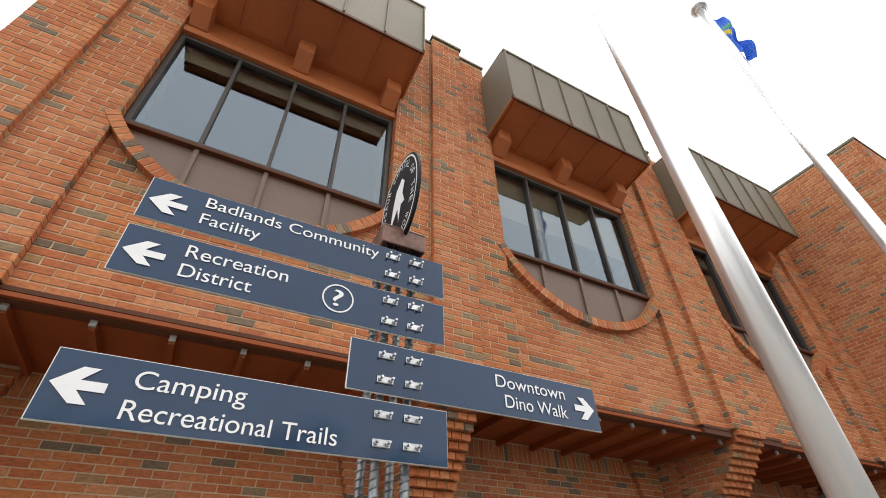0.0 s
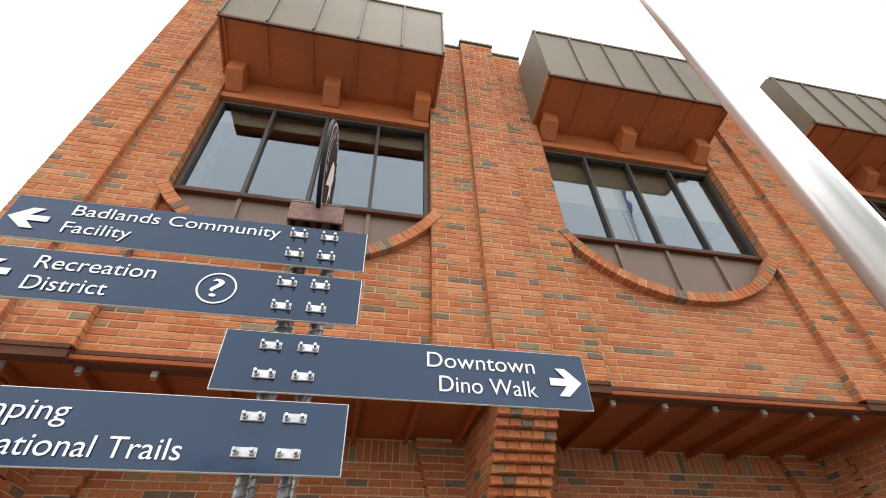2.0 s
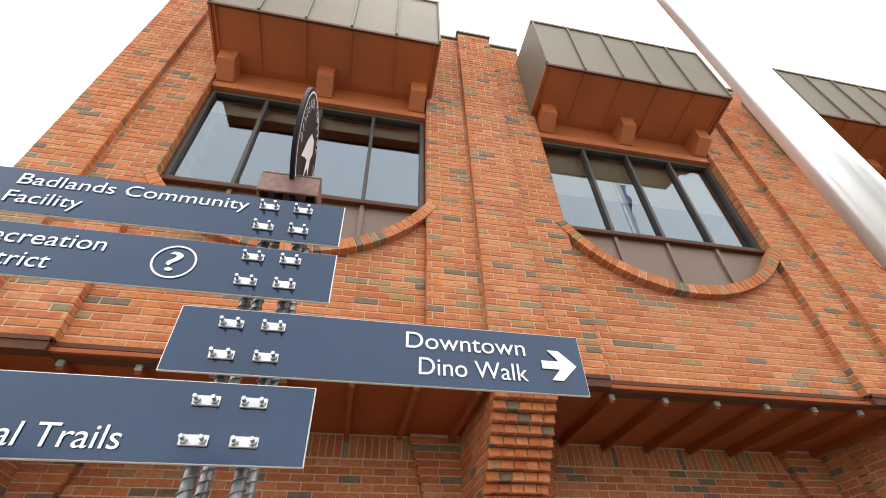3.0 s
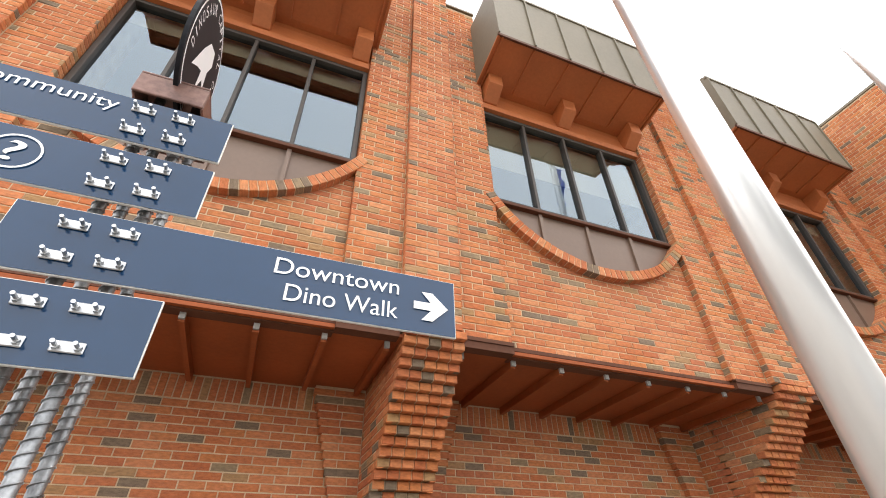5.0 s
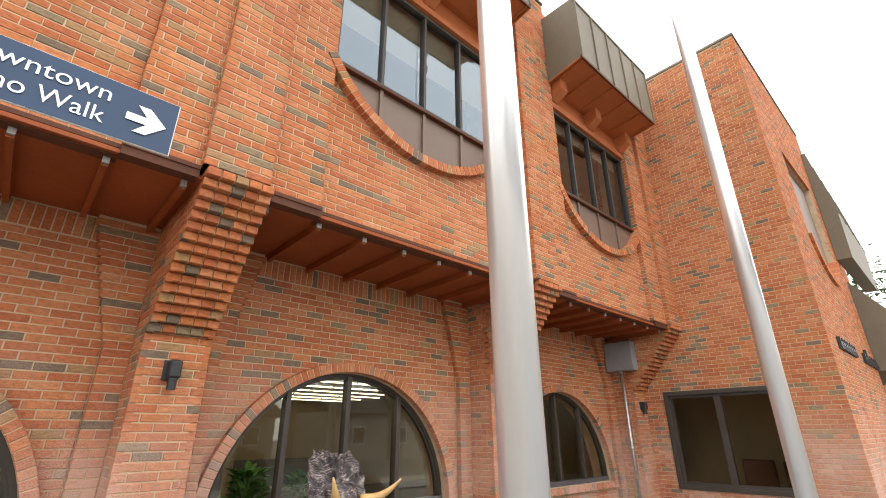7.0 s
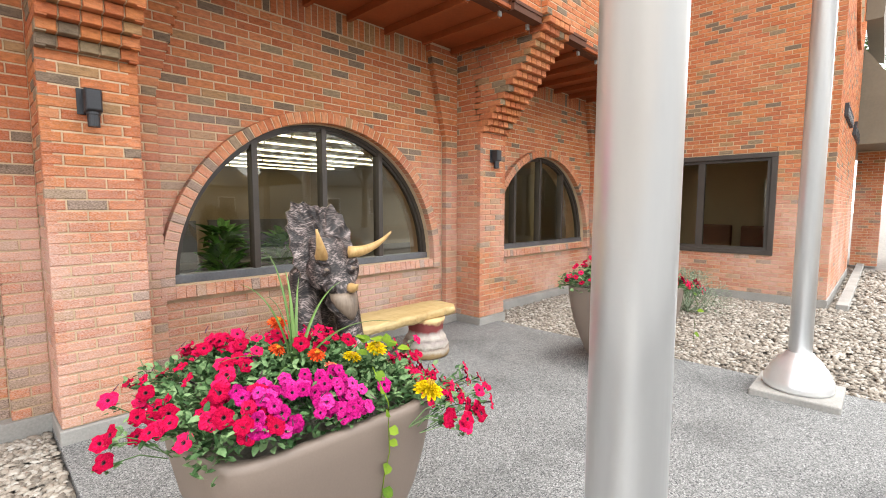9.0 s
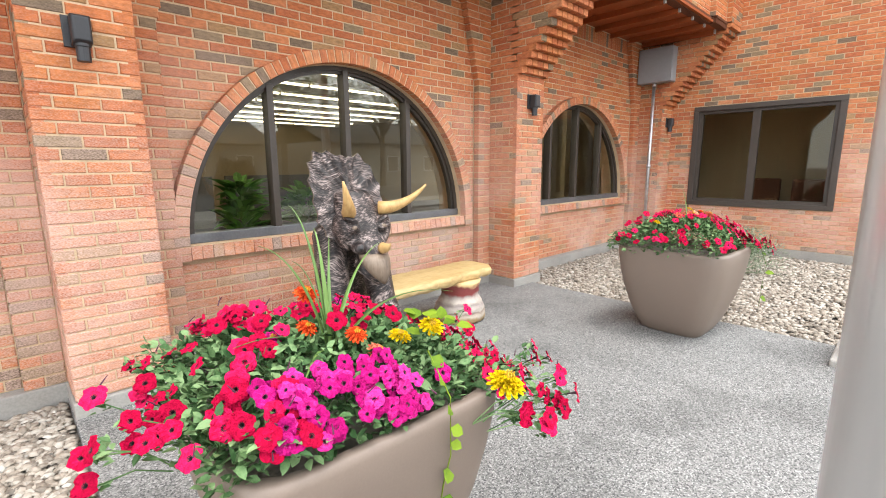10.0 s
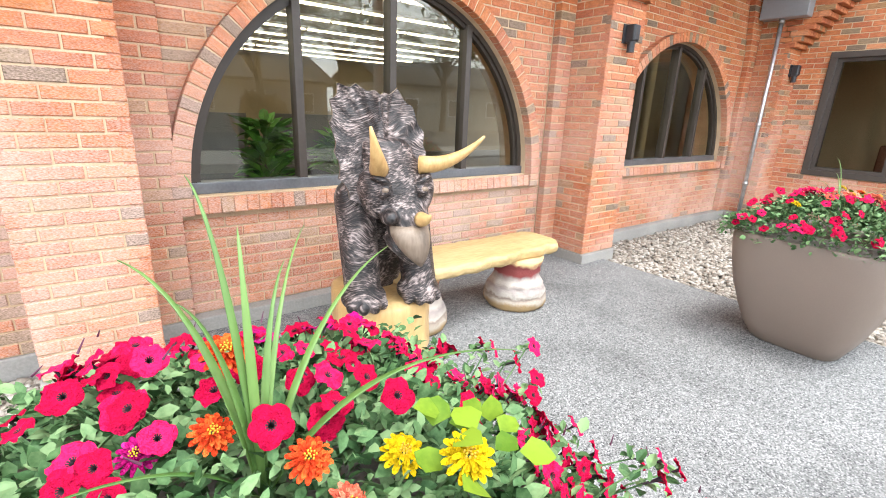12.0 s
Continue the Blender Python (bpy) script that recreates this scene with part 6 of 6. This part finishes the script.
def spikes(plant, inv, at, items):
    """Strap leaves that spring up from one crown and arch over to their tips. items: tip from the crown, half-width."""
    for tip, width in items:
        g, n, rows = Geo(), 14, []
        tip = Vector(tip)
        flat = Vector((tip.x, tip.y, 0))
        knee = Vector((tip.x * .30, tip.y * .30, max(tip.z, .55 * tip.length) * .92))
        side = Vector((-flat.y, flat.x, 0)).normalized()
        for k in range(n + 1):
            t = k / n
            c = Vector(at) + knee * 2 * t * (1 - t) + tip * t * t
            w = width * (.62 + .38 * math.sin(math.pi * min(1, t * 1.6))) * (1 - t ** 3) * .72 + .0005
            d = (flat.normalized() * .6 + Vector((0, 0, -.4))) * w
            rows.append([c - side * w, c + d * .35, c + side * w])
        g.rings(rows, closed=False, cap=False)
        ob = part("spike_leaf", g, SPIKE, plant, smooth=True)
        ob.matrix_parent_inverse = inv
        ob.modifiers.new("blade_thickness", "SOLIDIFY").thickness = .0012


spikes(plant, inv, (2.22, 2.33, .80), [((-.03, .15, .447), .0075), ((-.12, .16, .337), .010), ((.19, .31, .317), .006), ((.29, .15, .30), .009), ((.43, -.06, .14), .010), ((-.27, -.02, .13), .006), ((-.20, -.20, .04), .008), ((.02, .10, .38), .009), ((-.07, .06, .30), .010), ((.10, .16, .30), .008)])
spikes(plant2, inv2, (5.63, 2.52, .82), [((.20, .10, .24), .005), ((-.16, .10, .22), .005), ((.04, .08, .34), .005), ((.18, -.16, .18), .005)])

# ---- silver-green shrub ----
SAGE = material("silver_green_leaf", [(.25, (.12, .17, .10)), (.75, (.34, .40, .28))], .7, scale=20, fine=80, bump=.1, fine_bump=.2, distance=.002, island=.7)
r = random.Random(12)
shrub = empty("shrub", "low silvery green shrub among the river stones", "shrub", at=(8.35, 2.75, -.03))
g = Geo()
for k in range(46):
    a, e = r.uniform(0, 6.28), r.uniform(.15, 1.35)
    L = r.uniform(.32, .58)
    g.tube([(0, 0, 0), (L * .5 * math.cos(a) * math.cos(e), L * .5 * math.sin(a) * math.cos(e), L * .55 * math.sin(e)), (L * math.cos(a) * math.cos(e), L * math.sin(a) * math.cos(e), L * math.sin(e))], [.006, .004, .002], 5)
part("branches", g, SAGE, shrub, kind="stuff")
g = Geo()
for _ in range(2600):
    a, e, rr2 = r.uniform(0, 6.28), r.uniform(.02, 1.5), r.uniform(.22, .58)
    p = Vector((rr2 * math.cos(a) * math.cos(e), rr2 * math.sin(a) * math.cos(e), .05 + rr2 * math.sin(e) * .95))
    leaf(g, p, Vector((p.x, p.y, p.z * .6)) + Vector((r.uniform(-.3, .3), r.uniform(-.3, .3), r.uniform(-.1, .4))), Vector((0, 0, 1)), r.uniform(.025, .05), .3)
part("leaves", g, SAGE, shrub, kind="stuff")

# ---- office things behind the arched window ----
GREEN_PLANT = material("indoor_plant_leaf", [(.3, (.05, .16, .02)), (.7, (.14, .34, .05))], .5, scale=20, fine=80, fine_bump=.1, island=.5)
for cx, cy, h in ((3.15, 5.45, 1.35), (3.75, 5.4, 1.25)):
    op = empty("potted_plant", "leafy green office plant by the window", "plant", "office plants", at=(cx, cy, 0))
    g = Geo()
    g.tube([(0, 0, 0), (0, 0, .7)], [.13, .16], 16)
    part("pot", g, POT, op, smooth=True)
    g = Geo()
    for _ in range(160):
        a = r.uniform(0, 6.28)
        p = Vector((.05 * math.cos(a), .05 * math.sin(a), .7 + r.uniform(0, h - .85)))
        leaf(g, p, Vector((math.cos(a), math.sin(a), r.uniform(-.2, .9))), Vector((0, 0, 1)), r.uniform(.12, .28), .4)
    part("leaves", g, GREEN_PLANT, op, kind="stuff")
DESK = material("grey_office_laminate", two((.10, .095, .09), .15), .5, fine=60)
for dx, dy, w in ((2.7, 6.6, 1.4), (4.4, 6.9, 1.5), (1.0, 6.5, 1.5)):
    dk = empty("office_desk", "dark office desk with a privacy screen", "desk", "office desks", at=(dx, dy, 0))
    g = Geo()
    g.box(-w / 2, w / 2, -.35, .35, .70, .74)
    part("desktop", g, DESK, dk)
    g = Geo()
    g.box(-w / 2, w / 2, .33, .37, .1, 1.25)
    part("screen_panel", g, DESK, dk)
    for s in (-1, 1):
        g = Geo()
        g.box(s * w / 2 - .02, s * w / 2 + .02, -.33, .33, 0, .70)
        part("side_panel", g, DESK, dk)
for dx, dy in ((11.9, 2.6), (12.3, 3.4)):
    ch = empty("office_chair", "dark armchair in the wing room", "chair", "wing room chairs", at=(dx, dy, .02))
    g = Geo()
    g.box(-.28, .28, -.28, .28, .15, .46)
    bevel(part("seat", g, BROWN_DARK, ch), .04, 3)
    g = Geo()
    g.box(.18, .30, -.28, .28, .44, 1.05)
    bevel(part("backrest", g, BROWN_DARK, ch), .04, 3)
    for sx in (-.22, .22):
        for sy in (-.22, .22):
            g = Geo()
            g.box(sx - .02, sx + .02, sy - .02, sy + .02, 0, .16)
            part("leg", g, BLACK, ch)

# ---- across the street: houses and trees that the glass mirrors ----
SIDING = material("pale_siding", two((.34, .33, .30), .1), .8, scale=1, fine=20, stretch=(1, 1, 6), distance=.01)
SHINGLE = material("grey_shingles", two((.09, .088, .085), .3), .9, scale=3, fine=30, distance=.02)
BARK = material("bark", two((.11, .085, .06), .35), .95, scale=8, fine=40, distance=.03, stretch=(1, 1, .3))
TREE_LEAF = material("tree_leaf", [(.25, (.035, .075, .02)), (.75, (.09, .16, .045))], .6, scale=4, fine=30, fine_bump=.1, island=.7)


def house(x, y, w, d, h, label):
    hs = empty("house", label, "house", "houses over the street", at=(x, y, -.06))
    g = Geo()
    g.box(-w / 2, w / 2, -d / 2, d / 2, 0, h)
    part("wall", g, SIDING, hs)
    g = Geo()
    g.rings([[(sx, -d / 2 - .5, h - .1), (sx, 0, h + 1.9), (sx, d / 2 + .5, h - .1), (sx, d / 2 + .5, h - .25), (sx, 0, h + 1.7), (sx, -d / 2 - .5, h - .25)] for sx in (-w / 2 - .5, w / 2 + .5)])
    part("roof", g, SHINGLE, hs)
    for k in range(4):
        wx = -w / 2 + w * (k + .5) / 4
        g = Geo()
        g.box(wx - .55, wx + .55, d / 2 - .02, d / 2 + .05, 1.0, 2.2)
        wd = part("window", g, WHITE_FILM, hs)
        g = Geo()
        g.box(wx - .47, wx + .47, d / 2 + .03, d / 2 + .06, 1.08, 2.12)
        part("pane", g, FRAME_BLACK, wd)


house(-8, -26, 14, 9, 3.1, "pale low house with a grey roof across the street")
house(9, -27, 12, 9, 3.0, "white house with a porch across the street")
house(26, -25, 15, 9, 3.2, "pale house with a dark roof across the street")


def tree(x, y, h, spread, seed, leaves=1800):
    r = random.Random(seed)
    tr = empty("tree", "broad green leafy tree with a dark trunk", "tree", "street trees", at=(x, y, -.06))
    g = Geo()
    g.tube([(0, 0, 0), (.05, .03, h * .25), (.0, .1, h * .45), (.1, .05, h * .75)], [.26, .2, .16, .05], 10)
    tips = []
    for k in range(9):
        a = k * 2.4
        z0 = h * r.uniform(.3, .55)
        tip = Vector((spread * r.uniform(.5, .85) * math.cos(a), spread * r.uniform(.5, .85) * math.sin(a), h * r.uniform(.55, .9)))
        g.tube([(0, .05, z0), (tip.x * .45, tip.y * .45, (z0 + tip.z) / 2 + .2), tip], [.1, .06, .02], 7)
        tips.append(tip)
    tips.append(Vector((0, 0, h * .85)))
    part("trunk", g, BARK, tr)
    g = Geo()
    for _ in range(leaves):
        c = r.choice(tips)
        v = Vector((r.gauss(0, 1), r.gauss(0, 1), r.gauss(0, .75)))
        p = c + v * spread * .2
        leaf(g, p, Vector((r.uniform(-1, 1), r.uniform(-1, 1), r.uniform(-.8, .3))), Vector((0, 0, 1)), r.uniform(.18, .36), .6)
    part("crown", g, TREE_LEAF, tr, kind="stuff")


tree(-3, -19.5, 8.0, 3.0, 1)
tree(4, -21, 9.0, 3.4, 2)
tree(15, -20, 8.5, 3.2, 3)
tree(-14, -20, 8.5, 3.2, 4)
tree(9.5, -18.5, 8.0, 3.0, 6)
tree(22, -19, 9.0, 3.4, 7)
tree(30, 4.5, 9.5, 3.6, 5, 2600)
